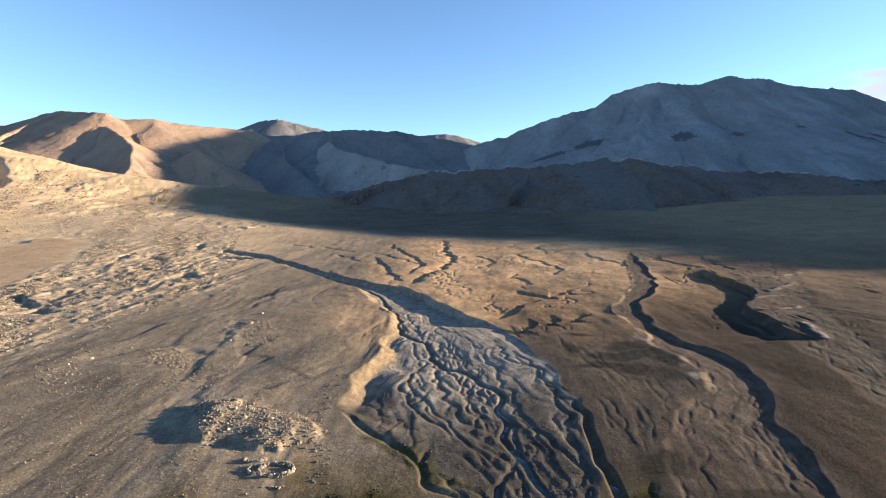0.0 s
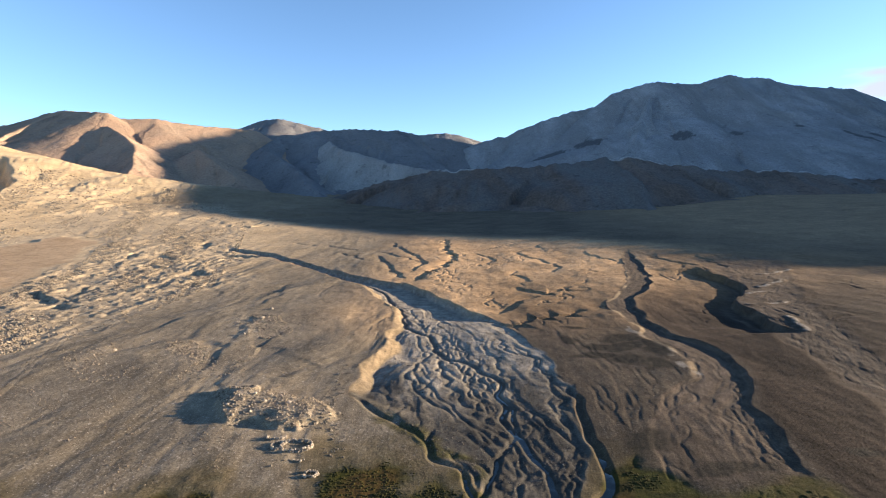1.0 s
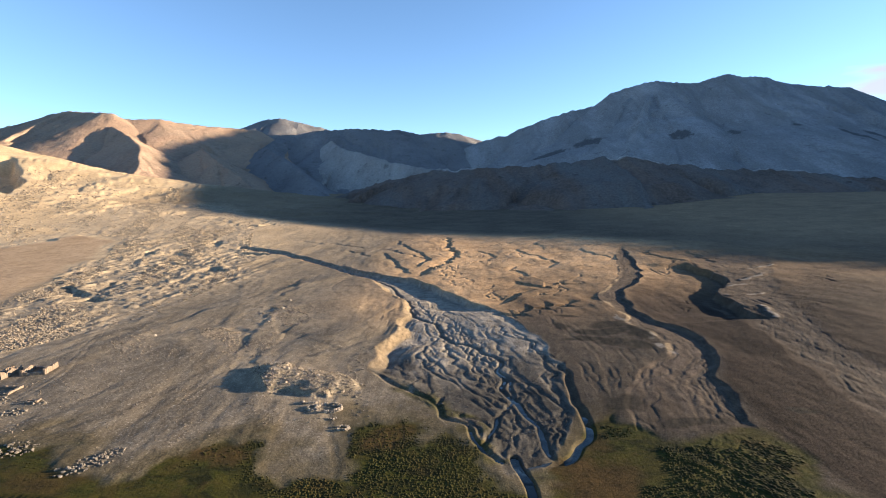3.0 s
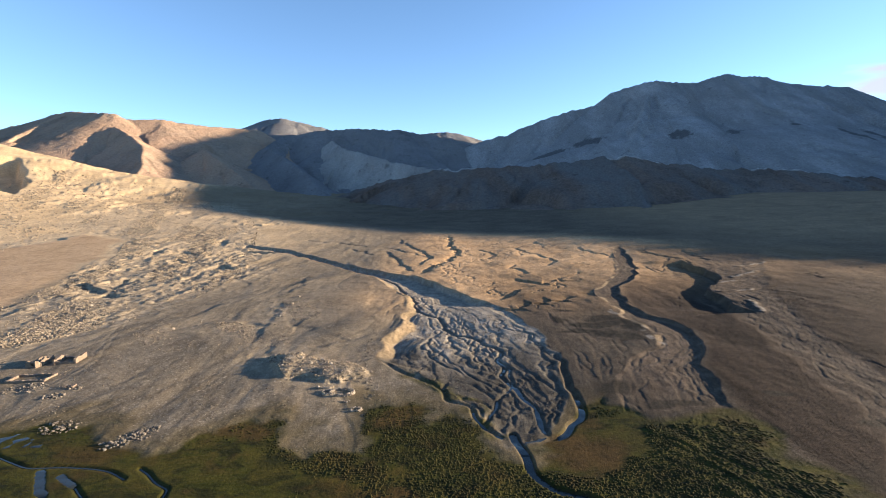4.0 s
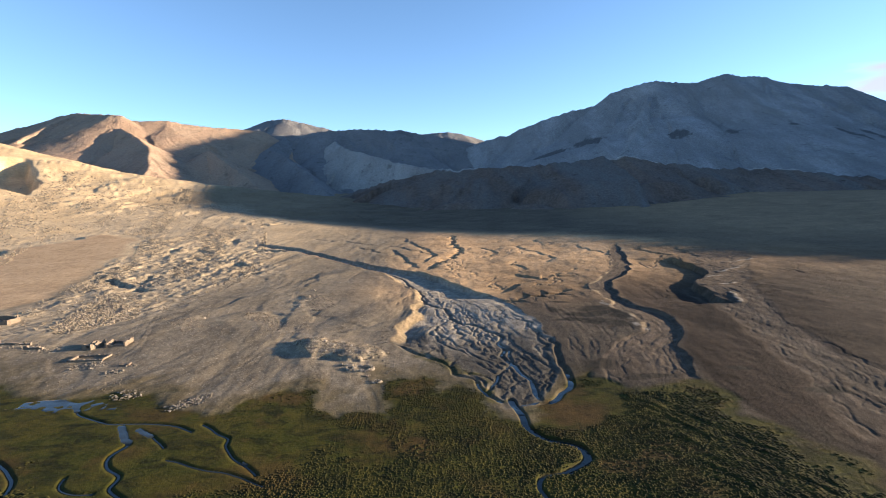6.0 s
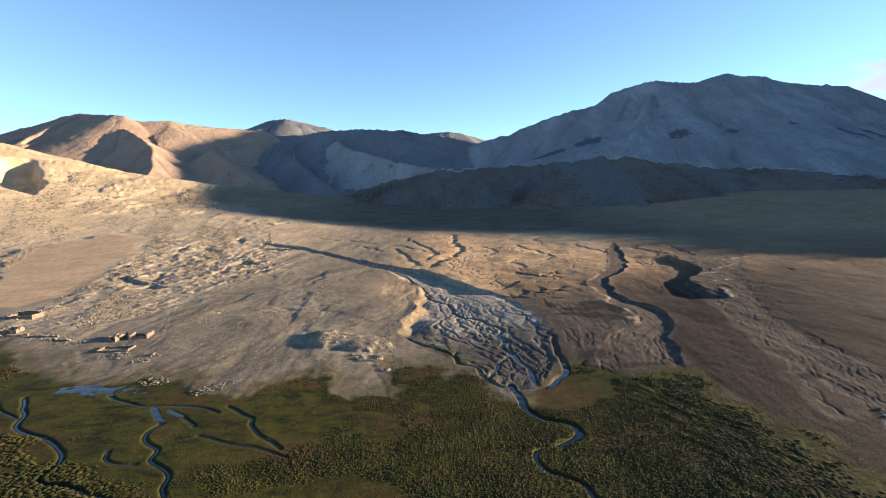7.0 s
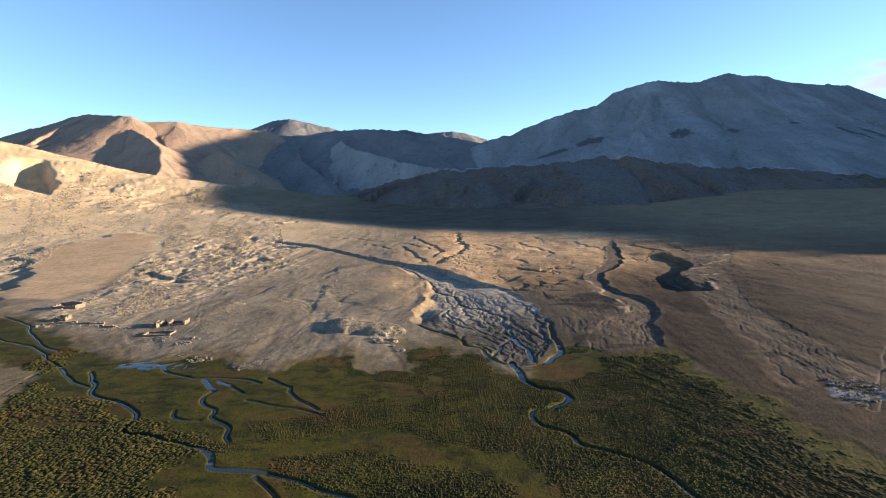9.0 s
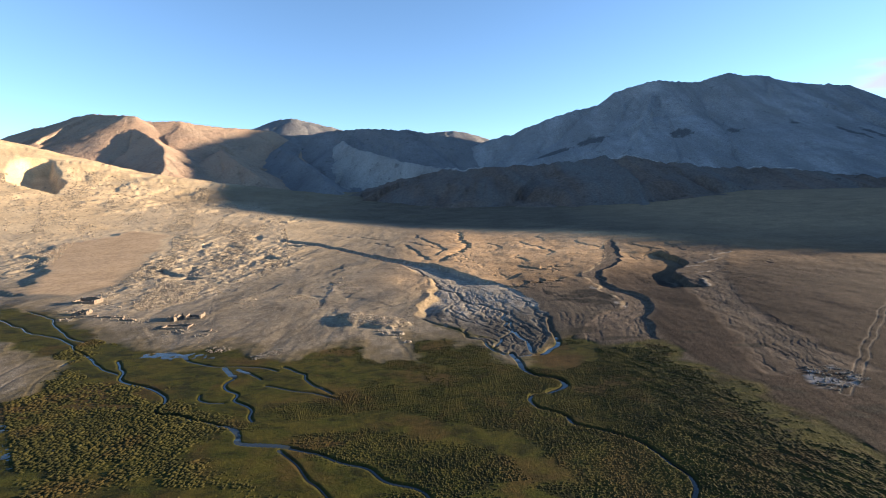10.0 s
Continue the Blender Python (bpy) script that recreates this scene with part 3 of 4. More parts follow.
             "plain": smooth(plain, 2, -6), "hill": hill, "right": smooth(X, 8, 28) * smooth(Y, 280, 140) * (0.65 + 0.35 * smooth(X - np.interp(Y, WASH_Y, WASH_X), -1, 3)) + 0.6 * smooth(X, 95, 130) * smooth(Y, 400, 250) * smooth(Y, 140, 280), "terrace": terrace, "vale_shade": smooth(Y + 0.9 * np.clip(X, 0, 400) + 0.45 * np.clip(X, -400, 0) + 30 * fbm(X / 60, Y / 60, 93, 3), 440, 520) * smooth(X, -500, -400) * (1 - 0.4 * smooth(X, 120, 300)) * (0.75 + 0.25 * smooth(X, -280, -80)), "scrub_shade": scrub_shade, "salt": salt, "pale": pale, "rust": rust, "track": track, "calm": calm, "thread": thread, "stripe": np.maximum(m_wash * smooth(s1, 0.1, 0.3), m_far * smooth(fbm(X / 1.6, Y / 9, 54, 3), 0.1, 0.3)), "base": base, "wet": m_fan * smooth(Y + 16 * fbm(X / 4, Y / 9, 99, 3), 112, 80), "fringe": meadow_margin * (1 - east)}
    return z, masks


# ---- materials ----
def material(name):
    m = bpy.data.materials.new(name)
    m.use_nodes = True
    nt = m.node_tree
    return m, nt, nt.nodes["Principled BSDF"]


def node(nt, kind, **values):
    n = nt.nodes.new(kind)
    for key, value in values.items():
        n.inputs[key.replace("_", " ")].default_value = value
    return n


def noise_node(nt, scale, detail=4.0, rough=0.55, stretch=None, distortion=0.0, turn=0.0):
    co = nt.nodes.new("ShaderNodeNewGeometry")
    link = co.outputs["Position"]
    if stretch:
        mp = nt.nodes.new("ShaderNodeMapping")
        mp.inputs["Scale"].default_value = stretch
        mp.inputs["Rotation"].default_value = (0, 0, turn)
        nt.links.new(link, mp.inputs["Vector"])
        link = mp.outputs["Vector"]
    n = node(nt, "ShaderNodeTexNoise", Scale=scale, Detail=detail, Roughness=rough, Distortion=distortion)
    nt.links.new(link, n.inputs["Vector"])
    return n.outputs["Fac"]


def ramp(nt, fac, stops):
    r = nt.nodes.new("ShaderNodeValToRGB")
    while len(r.color_ramp.elements) < len(stops):
        r.color_ramp.elements.new(0.5)
    for e, (at, col) in zip(r.color_ramp.elements, stops):
        e.position, e.color = at, (*col, 1)
    nt.links.new(fac, r.inputs[0])
    return r.outputs["Color"]


def mix(nt, fac, a, b, mode="MIX"):
    n = nt.nodes.new("ShaderNodeMix")
    n.data_type, n.blend_type = "RGBA", mode
    for sock, value in ((n.inputs["Factor"], fac), (n.inputs["A"], a), (n.inputs["B"], b)):
        if isinstance(value, (int, float)):
            sock.default_value = value
        elif isinstance(value, tuple):
            sock.default_value = (*value, 1)
        else:
            nt.links.new(value, sock)
    return n.outputs["Result"]


def mask_node(nt, name):
    n = nt.nodes.new("ShaderNodeAttribute")
    n.attribute_name = name
    return n.outputs["Fac"]


def maths(nt, op, a, b=0.5):
    n = nt.nodes.new("ShaderNodeMath")
    n.operation = op
    for sock, value in zip(n.inputs, (a, b)):
        if isinstance(value, (int, float)):
            sock.default_value = value
        else:
            nt.links.new(value, sock)
    return n.outputs[0]


def bump(nt, bsdf, height, distance, strength=0.6):
    b = node(nt, "ShaderNodeBump", Strength=strength, Distance=distance)
    nt.links.new(height, b.inputs["Height"])
    nt.links.new(b.outputs["Normal"], bsdf.inputs["Normal"])


def two_scale(nt, dark, light, coarse, fine, stretch=None):
    a = noise_node(nt, coarse, 4, 0.6, stretch)
    b = noise_node(nt, fine, 3, 0.6)
    both = maths(nt, "ADD", maths(nt, "MULTIPLY", a, 0.65), maths(nt, "MULTIPLY", b, 0.35))
    return ramp(nt, both, [(0.36, dark), (0.64, light)])


def ground_material():
    m, nt, bsdf = material("valley_ground")
    soil = two_scale(nt, (0.1, 0.082, 0.058), (0.168, 0.14, 0.103), 0.1, 1.2, (1, 0.35, 1))
    stones = ramp(nt, noise_node(nt, 2.2, 2, 0.5), [(0.6, (0, 0, 0)), (0.7, (1, 1, 1))])
    soil = mix(nt, maths(nt, "MULTIPLY", stones, 0.5), soil, (0.36, 0.32, 0.27))
    col = mix(nt, mask_node(nt, "terrace"), soil, two_scale(nt, (0.27, 0.176, 0.095), (0.47, 0.312, 0.172), 0.05, 1.0))
    # brown right-hand soil, darkened further in the colour for the grazing sun
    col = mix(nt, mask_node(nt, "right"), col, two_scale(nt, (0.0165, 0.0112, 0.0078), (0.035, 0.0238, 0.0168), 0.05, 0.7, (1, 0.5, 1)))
    col = mix(nt, mask_node(nt, "hill"), col, two_scale(nt, (0.33, 0.245, 0.145), (0.51, 0.388, 0.24), 0.02, 0.6))
    # floor past the mountain's shadow edge: brown, with shade added in the colour
    col = mix(nt, mask_node(nt, "vale_shade"), col, two_scale(nt, (0.068, 0.051, 0.034), (0.135, 0.102, 0.067), 0.03, 0.5))
    col = mix(nt, maths(nt, "MULTIPLY", mask_node(nt, "rocky"), 0.6), col, two_scale(nt, (0.17, 0.135, 0.092), (0.42, 0.34, 0.235), 0.4, 2.0))
    col = mix(nt, mask_node(nt, "plain"), col, two_scale(nt, (0.27, 0.187, 0.11), (0.39, 0.28, 0.172), 0.04, 1.0))
    col = mix(nt, mask_node(nt, "wash"), col, two_scale(nt, (0.046, 0.035, 0.0258), (0.098, 0.0742, 0.0537), 0.3, 3.0))
    col = mix(nt, maths(nt, "MULTIPLY", mask_node(nt, "stripe"), 0.35), col, (0.125, 0.096, 0.071))
    col = mix(nt, mask_node(nt, "fan"), col, two_scale(nt, (0.145, 0.126, 0.1), (0.3, 0.262, 0.21), 0.3, 2.8))
    # carved channels are coloured darker than the bars between them
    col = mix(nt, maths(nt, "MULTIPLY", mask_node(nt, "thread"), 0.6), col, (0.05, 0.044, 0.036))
    col = mix(nt, mask_node(nt, "bank"), col, two_scale(nt, (0.14, 0.104, 0.065), (0.24, 0.182, 0.115), 0.6, 3.0))
    # pale sand, lightened further for the lit faces of the short banks
    col = mix(nt, mask_node(nt, "pale"), col, two_scale(nt, (0.13, 0.112, 0.09), (0.24, 0.21, 0.172), 0.6, 3.0))
    col = mix(nt, maths(nt, "MULTIPLY", mask_node(nt, "salt"), 0.7), col, (0.27, 0.26, 0.245))
    col = mix(nt, maths(nt, "MULTIPLY", mask_node(nt, "track"), 0.22), col, (0.3, 0.25, 0.19))
    col = mix(nt, maths(nt, "MULTIPLY", mask_node(nt, "wet"), 0.95), col, two_scale(nt, (0.025, 0.024, 0.021), (0.066, 0.061, 0.052), 0.4, 2.0))
    col = mix(nt, maths(nt, "MULTIPLY", mask_node(nt, "fringe"), 0.7), col, two_scale(nt, (0.042, 0.034, 0.015), (0.095, 0.073, 0.033), 0.3, 2.0))
    col = mix(nt, maths(nt, "MULTIPLY", mask_node(nt, "green"), 0.8), col, two_scale(nt, (0.025, 0.024, 0.008), (0.07, 0.062, 0.016), 0.5, 2.0))
    grain = ramp(nt, noise_node(nt, 3.6, 4, 0.7), [(0.3, (0.68, 0.68, 0.68)), (0.5, (1, 1, 1)), (0.72, (1.42, 1.42, 1.42))])
    col = mix(nt, 1.0, col, grain, "MULTIPLY")
    blotch = ramp(nt, noise_node(nt, 0.5, 5, 0.65, (1, 0.5, 1)), [(0.35, (0.8, 0.8, 0.8)), (0.65, (1.2, 1.2, 1.2))])
    col = mix(nt, 1.0, col, blotch, "MULTIPLY")
    turf = two_scale(nt, (0.0075, 0.009, 0.0026), (0.021, 0.0222, 0.0046), 0.25, 1.5)
    turf = mix(nt, ramp(nt, noise_node(nt, 0.16, 5, 0.65, (1, 1.6, 1), 0.8), [(0.45, (0, 0, 0)), (0.53, (1, 1, 1))]), turf, two_scale(nt, (0.015, 0.018, 0.003), (0.042, 0.043, 0.0065), 0.5, 2.5))
    straw = ramp(nt, noise_node(nt, 0.11, 6, 0.7, (1, 1.5, 1), 1.0), [(0.44, (0, 0, 0)), (0.62, (0.8, 0.8, 0.8))])
    turf = mix(nt, straw, turf, two_scale(nt, (0.032, 0.028, 0.005), (0.07, 0.059, 0.0095), 0.7, 3.0))
    dry = ramp(nt, noise_node(nt, 0.075, 5, 0.6), [(0.52, (0, 0, 0)), (0.64, (1, 1, 1))])
    turf = mix(nt, maths(nt, "MULTIPLY", dry, 0.75), turf, two_scale(nt, (0.03, 0.0195, 0.006), (0.066, 0.042, 0.0115), 0.6, 2.0))
    # scrub and the shade of its lee, both put into one dark colour
    col = mix(nt, maths(nt, "MULTIPLY", mask_node(nt, "scrub_shade"), 0.85), col, two_scale(nt, (0.009, 0.0085, 0.007), (0.026, 0.023, 0.017), 0.5, 2.0))
    turf = mix(nt, maths(nt, "MULTIPLY", mask_node(nt, "rust"), 0.8), turf, two_scale(nt, (0.03, 0.019, 0.0065), (0.068, 0.04, 0.013), 0.6, 2.0))
    turf = mix(nt, maths(nt, "MULTIPLY", mask_node(nt, "rim"), 0.7), turf, two_scale(nt, (0.022, 0.024, 0.005), (0.055, 0.052, 0.011), 0.5, 2.5))
    col = mix(nt, mask_node(nt, "meadow"), col, turf)
    col = mix(nt, mask_node(nt, "bed"), col, (0.035, 0.03, 0.02))
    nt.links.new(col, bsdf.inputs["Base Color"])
    bsdf.inputs["Roughness"].default_value = 0.95
    bsdf.inputs["Specular IOR Level"].default_value = 0.1
    bump(nt, bsdf, noise_node(nt, 1.8, 6, 0.7), 0.25, 0.5)
    return m


def hill_material(name, dark, light, accent, coarse=0.012):
    m, nt, bsdf = material(name)
    col = two_scale(nt, dark, light, coarse, 0.12, (1, 1, 0.25))
    col = mix(nt, ramp(nt, noise_node(nt, coarse * 0.9, 6, 0.65, (1, 0.22, 0.22), 0.5, 0.5), [(0.4, (0, 0, 0)), (0.66, (1, 1, 1))]), col, accent)
    speck = ramp(nt, noise_node(nt, 0.045, 5, 0.7), [(0.6, (0, 0, 0)), (0.68, (0.6, 0.6, 0.6))])
    col = mix(nt, speck, col, tuple(0.45 * c for c in dark))
    col = mix(nt, mask_node(nt, "outcrop"), col, tuple(0.5 * c for c in dark))
    # light along the crest, put in as a pale colour
    col = mix(nt, mask_node(nt, "rim_light"), col, (0.42, 0.4, 0.37))
    grain = ramp(nt, noise_node(nt, 0.3, 5, 0.7), [(0.3, (0.72, 0.72, 0.72)), (0.5, (1, 1, 1)), (0.7, (1.3, 1.3, 1.3))])
    col = mix(nt, 1.0, col, grain, "MULTIPLY")
    nt.links.new(col, bsdf.inputs["Base Color"])
    bsdf.inputs["Roughness"].default_value = 0.95
    bsdf.inputs["Specular IOR Level"].default_value = 0.1
    bump(nt, bsdf, noise_node(nt, 0.11, 7, 0.72), 6.0, 0.7)
    return m


def water_material():
    m, nt, bsdf = material("stream_water")
    bsdf.inputs["Base Color"].default_value = (0.02, 0.025, 0.025, 1)
    bsdf.inputs["Roughness"].default_value = 0.08
    bsdf.inputs["IOR"].default_value = 1.33
    bump(nt, bsdf, noise_node(nt, 1.4, 4, 0.6), 0.1, 0.35)
    return m


def stone_material(name, dark, light):
    m, nt, bsdf = material(name)
    g = nt.nodes.new("ShaderNodeNewGeometry")
    col = ramp(nt, g.outputs["Random Per Island"], [(0.0, dark), (1.0, light)])
    col = mix(nt, maths(nt, "MULTIPLY", noise_node(nt, 5.0, 4, 0.6), 0.5), col, (0.12, 0.1, 0.075), "MULTIPLY")
    nt.links.new(col, bsdf.inputs["Base Color"])
    bsdf.inputs["Roughness"].default_value = 0.9
    bsdf.inputs["Specular IOR Level"].default_value = 0.2
    bump(nt, bsdf, noise_node(nt, 9.0, 4, 0.6), 0.04, 0.6)
    return m


def piece_material(name, dark, light):
    m, nt, bsdf = material(name)
    g = nt.nodes.new("ShaderNodeObjectInfo")
    col = ramp(nt, g.outputs["Random"], [(0.0, dark), (1.0, light)])
    col = mix(nt, maths(nt, "MULTIPLY", noise_node(nt, 5.0, 4, 0.6), 0.5), col, (0.12, 0.1, 0.075), "MULTIPLY")
    nt.links.new(col, bsdf.inputs["Base Color"])
    bsdf.inputs["Roughness"].default_value = 0.9
    bump(nt, bsdf, noise_node(nt, 9.0, 4, 0.6), 0.04, 0.6)
    return m


def grass_material():
    m, nt, bsdf = material("tussock_grass")
    g = nt.nodes.new("ShaderNodeNewGeometry")
    col = ramp(nt, g.outputs["Random Per Island"], [(0.0, (0.012, 0.013, 0.0043)), (0.6, (0.022, 0.0222, 0.0068)), (1.0, (0.037, 0.0343, 0.0105))])
    dry = ramp(nt, noise_node(nt, 0.075, 5, 0.6), [(0.52, (0, 0, 0)), (0.64, (1, 1, 1))])
    col = mix(nt, maths(nt, "MULTIPLY", dry, 0.6), col, (0.047, 0.03, 0.011))
    straw = ramp(nt, noise_node(nt, 0.11, 6, 0.7, (1, 1.5, 1), 1.0), [(0.46, (0, 0, 0)), (0.64, (0.7, 0.7, 0.7))])
    col = mix(nt, straw, col, (0.05, 0.044, 0.012))
    nt.links.new(col, bsdf.inputs["Base Color"])
    bsdf.inputs["Roughness"].default_value = 0.9
    bsdf.inputs["Specular IOR Level"].default_value = 0.1
    bump(nt, bsdf, noise_node(nt, 14.0, 3, 0.6), 0.05, 0.8)
    return m


STONE = stone_material("field_stone", (0.13, 0.105, 0.078), (0.36, 0.3, 0.225))
PALE_STONE = stone_material("pale_stone", (0.115, 0.098, 0.078), (0.26, 0.228, 0.188))
WALL_STONE = piece_material("wall_stone", (0.2, 0.168, 0.13), (0.4, 0.345, 0.275))
COBBLE = stone_material("river_stone", (0.06, 0.053, 0.045), (0.17, 0.152, 0.128))
GRASS = grass_material()


def masonry_material():
    m, nt, bsdf = material("dry_masonry")
    v = node(nt, "ShaderNodeTexVoronoi", Scale=3.2)
    g = nt.nodes.new("ShaderNodeNewGeometry")
    nt.links.new(g.outputs["Position"], v.inputs["Vector"])
    col = mix(nt, 0.65, ramp(nt, v.outputs["Distance"], [(0.1, (0.2, 0.155, 0.113)), (0.55, (0.1, 0.076, 0.055))]), two_scale(nt, (0.12, 0.088, 0.065), (0.22, 0.172, 0.128), 1.0, 6.0))
    nt.links.new(col, bsdf.inputs["Base Color"])
    bsdf.inputs["Roughness"].default_value = 0.92
    bump(nt, bsdf, v.outputs["Distance"], 0.08, 0.7)
    return m


MASONRY = masonry_material()
GROUND = ground_material()
WATER = water_material()
HILL_ORANGE = hill_material("ochre_mountain", (0.18, 0.134, 0.102), (0.32, 0.242, 0.178), (0.34, 0.233, 0.162))
# distance haze is put into the grey and slate, lightened and cooled
HILL_GREY = hill_material("grey_mountain", (0.19, 0.189, 0.192), (0.31, 0.31, 0.312), (0.18, 0.178, 0.178))
HILL_PALE = hill_material("pale_mountain", (0.19, 0.178, 0.165), (0.31, 0.292, 0.27), (0.34, 0.322, 0.296))
HILL_SLATE = hill_material("slate_mountain", (0.115, 0.114, 0.116), (0.215, 0.212, 0.212), (0.16, 0.158, 0.158))
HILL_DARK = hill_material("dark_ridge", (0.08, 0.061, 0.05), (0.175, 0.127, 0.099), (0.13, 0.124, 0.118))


# ---- sheets of ground ----
def sheet(name, X, Y, Z, mat, masks=None, wrap=False):
    rows, cols = X.shape
    mesh = bpy.data.meshes.new(name)
    verts = np.column_stack((X.ravel(), Y.ravel(), Z.ravel()))
    idx = np.arange(rows * cols).reshape(rows, cols)
    if wrap:
        idx = np.hstack((idx, idx[:, :1]))
    quads = np.stack((idx[:-1, :-1], idx[:-1, 1:], idx[1:, 1:], idx[1:, :-1]), -1).reshape(-1, 4)
    mesh.vertices.add(len(verts))
    mesh.vertices.foreach_set("co", verts.ravel())
    mesh.loops.add(len(quads) * 4)
    mesh.loops.foreach_set("vertex_index", quads.ravel().astype(np.int32))
    mesh.polygons.add(len(quads))
    mesh.polygons.foreach_set("loop_start", np.arange(0, len(quads) * 4, 4, dtype=np.int32))
    for key, values in (masks or {}).items():
        mesh.attributes.new(key, "FLOAT", "POINT").data.foreach_set("value", values.ravel().astype(np.float32))
    mesh.update(calc_edges=True)
    mesh.polygons.foreach_set("use_smooth", np.ones(len(quads), bool))
    mesh.materials.append(mat)
    return new(name, mesh)


APEX = -100.0
angles = np.concatenate((np.arange(-46, -10, 0.11), np.arange(-10, 36, 0.075), np.arange(36, 46, 0.11), np.arange(46, 314, 2)))
radii = [0.1, *range(4, 80, 4)]
r = 80.0
while r < 5200:
    radii.append(r)
    r += 0.36 if r < 125 else 0.36 * r / 125 if r < 300 else 0.864 * (r / 300) ** 2
RR, AA = np.meshgrid(np.array(radii), np.radians(angles), indexing="ij")
GX, GY = RR * np.sin(AA), APEX + RR * np.cos(AA)
GZ, GMASK = land(GX, GY)
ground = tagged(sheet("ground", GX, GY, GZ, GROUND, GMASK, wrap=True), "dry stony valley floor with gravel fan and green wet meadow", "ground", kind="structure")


# ---- mountains ----
def mountain(name, label, crests, mat, span, reach, slope=0.5, step=0.13, dr=6.0, seed=1, rough=1.0, outcrops=(), crest_light=()):
    """A range of hills: its crest lines fall away on both sides, cut by gullies."""
    ang = np.radians(np.arange(span[0], span[1], step))
    rad = np.arange(reach[0], reach[1], dr)
    R, A = np.meshgrid(rad, ang, indexing="ij")
    X, Y = R * np.sin(A), APEX + R * np.cos(A)
    px, py = X + 7 * fbm(X / 110, Y / 110, seed + 60, 3), Y + 7 * fbm(X / 110, Y / 110, seed + 70, 3)
    H = np.full(X.shape, -60.0)
    S, D = np.zeros(X.shape), np.zeros(X.shape)
    run = 0.0
    for crest in crests:
        for (ax, ay, az), (bx, by, bz) in zip(crest[:-1], crest[1:]):
            length = math.hypot(bx - ax, by - ay) + 1e-6
            u = np.clip(((px - ax) * (bx - ax) + (py - ay) * (by - ay)) / length ** 2, 0, 1)
            d = np.hypot(px - ax - u * (bx - ax), py - ay - u * (by - ay))
            e = np.minimum(d, 900)
            h = az + (bz - az) * u - slope * d + 0.25 * slope / 800 * e * e
            win = h > H
            H[win], S[win], D[win] = h[win], (run + u * length)[win], d[win]
            run += length
        run += 300
    gully = np.abs(fbm(S / 110 + 0.5 * noise2(X / 120, Y / 120, seed + 3), D / 500, seed, 3))
    groove = np.abs(fbm(S / 34 + 0.5 * noise2(X / 60, Y / 60, seed + 4), D / 260, seed + 9, 3))
    cut = np.minimum(D, 200) * 0.11 * rough
    H = H - cut * (1 - np.minimum(gully * 2.4, 1)) - np.minimum(D, 90) * 0.045 * rough * (1 - np.minimum(groove * 2.5, 1)) + 2.4 * rough * fbm(X / 30, Y / 30, seed + 7, 5, 0.6) + 5.0 * rough * (fbm(X / 20, np.zeros_like(X), seed + 8, 4, 0.65) + 0.3) * smooth(D, 40, 0)
    H = np.where((R - reach[0] < dr) | (A < ang[1]) | (A > ang[-2]), np.minimum(H, -30), H)
    broken = 0.5 * fbm(X / 9, Y / 9, seed + 5, 4)
    dark, pale = np.zeros(X.shape), np.zeros(X.shape)
    for cx, cy, rx, ry in outcrops:
        dark = np.maximum(dark, smooth(np.hypot((X - cx) / rx, (Y - cy) / ry) + broken, 1.0, 0.75))
    # strips where the crest catches light, painted pale
    for path in crest_light:
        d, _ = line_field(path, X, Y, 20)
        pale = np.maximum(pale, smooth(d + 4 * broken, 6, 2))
    return tagged(sheet(name, X, Y, H, mat, {"outcrop": dark, "rim_light": pale}), label, "mountain", kind="structure")


mountain("mountain_left", "sunlit ochre mountain with a rust-brown summit and a spur", [
    [(-2300, 2000, 250), (-1679, 1750, 272), (-1513, 1700, 289), (-1348, 1640, 294), (-1251, 1590, 309), (-1146, 1540, 312), (-1050, 1480, 297), (-966, 1430, 288), (-934, 1430, 283), (-918, 1450, 273), (-832, 1480, 275), (-761, 1540, 266), (-700, 1600, 266), (-620, 1680, 268)],
    [(-966, 1430, 287), (-899, 1360, 244), (-781, 1250, 197), (-722, 1180, 171), (-670, 1100, 141), (-632, 1020, 109), (-611, 950, 83)],
    [(-975, 1425, 280), (-979, 1350, 238), (-983, 1290, 210), (-973, 1180, 166)],
    [(-1127, 1520, 304), (-1125, 1400, 254), (-1118, 1330, 226), (-1106, 1260, 196)],
    [(-690, 1400, 168), (-608, 1250, 166), (-528, 1170, 127), (-437, 1070, 80), (-358, 980, 47)]], HILL_ORANGE, (-58, -10), (850, 2300), seed=3, rough=0.6, slope=0.5)
mountain("mountain_far_left", "distant rounded grey mountain", [[(-1029, 2300, 321), (-947, 2300, 352), (-815, 2300, 396), (-737, 2300, 403), (-661, 2300, 387), (-558, 2300, 360), (-300, 2350, 290)]], HILL_SLATE, (-32, -2), (1800, 2800), seed=13, rough=0.6, dr=9)
mountain("mountain_middle", "shaded grey mountain range with pale scree spurs", [
    [(-900, 1680, 225), (-682, 1690, 258), (-583, 1680, 250), (-493, 1700, 253), (-435, 1700, 264), (-358, 1700, 270), (-281, 1700, 271), (-204, 1700, 267), (-146, 1700, 266), (-89, 1700, 252), (26, 1700, 236), (113, 1700, 218), (160, 1700, 186)],
    [(-536, 1650, 238), (-542, 1500, 190), (-475, 1400, 166), (-370, 1250, 115), (-273, 1080, 60)]], HILL_SLATE, (-32, 8), (950, 2100), seed=23, slope=0.55)
mountain("scree_spur", "pale grey scree spur below the shaded range", [
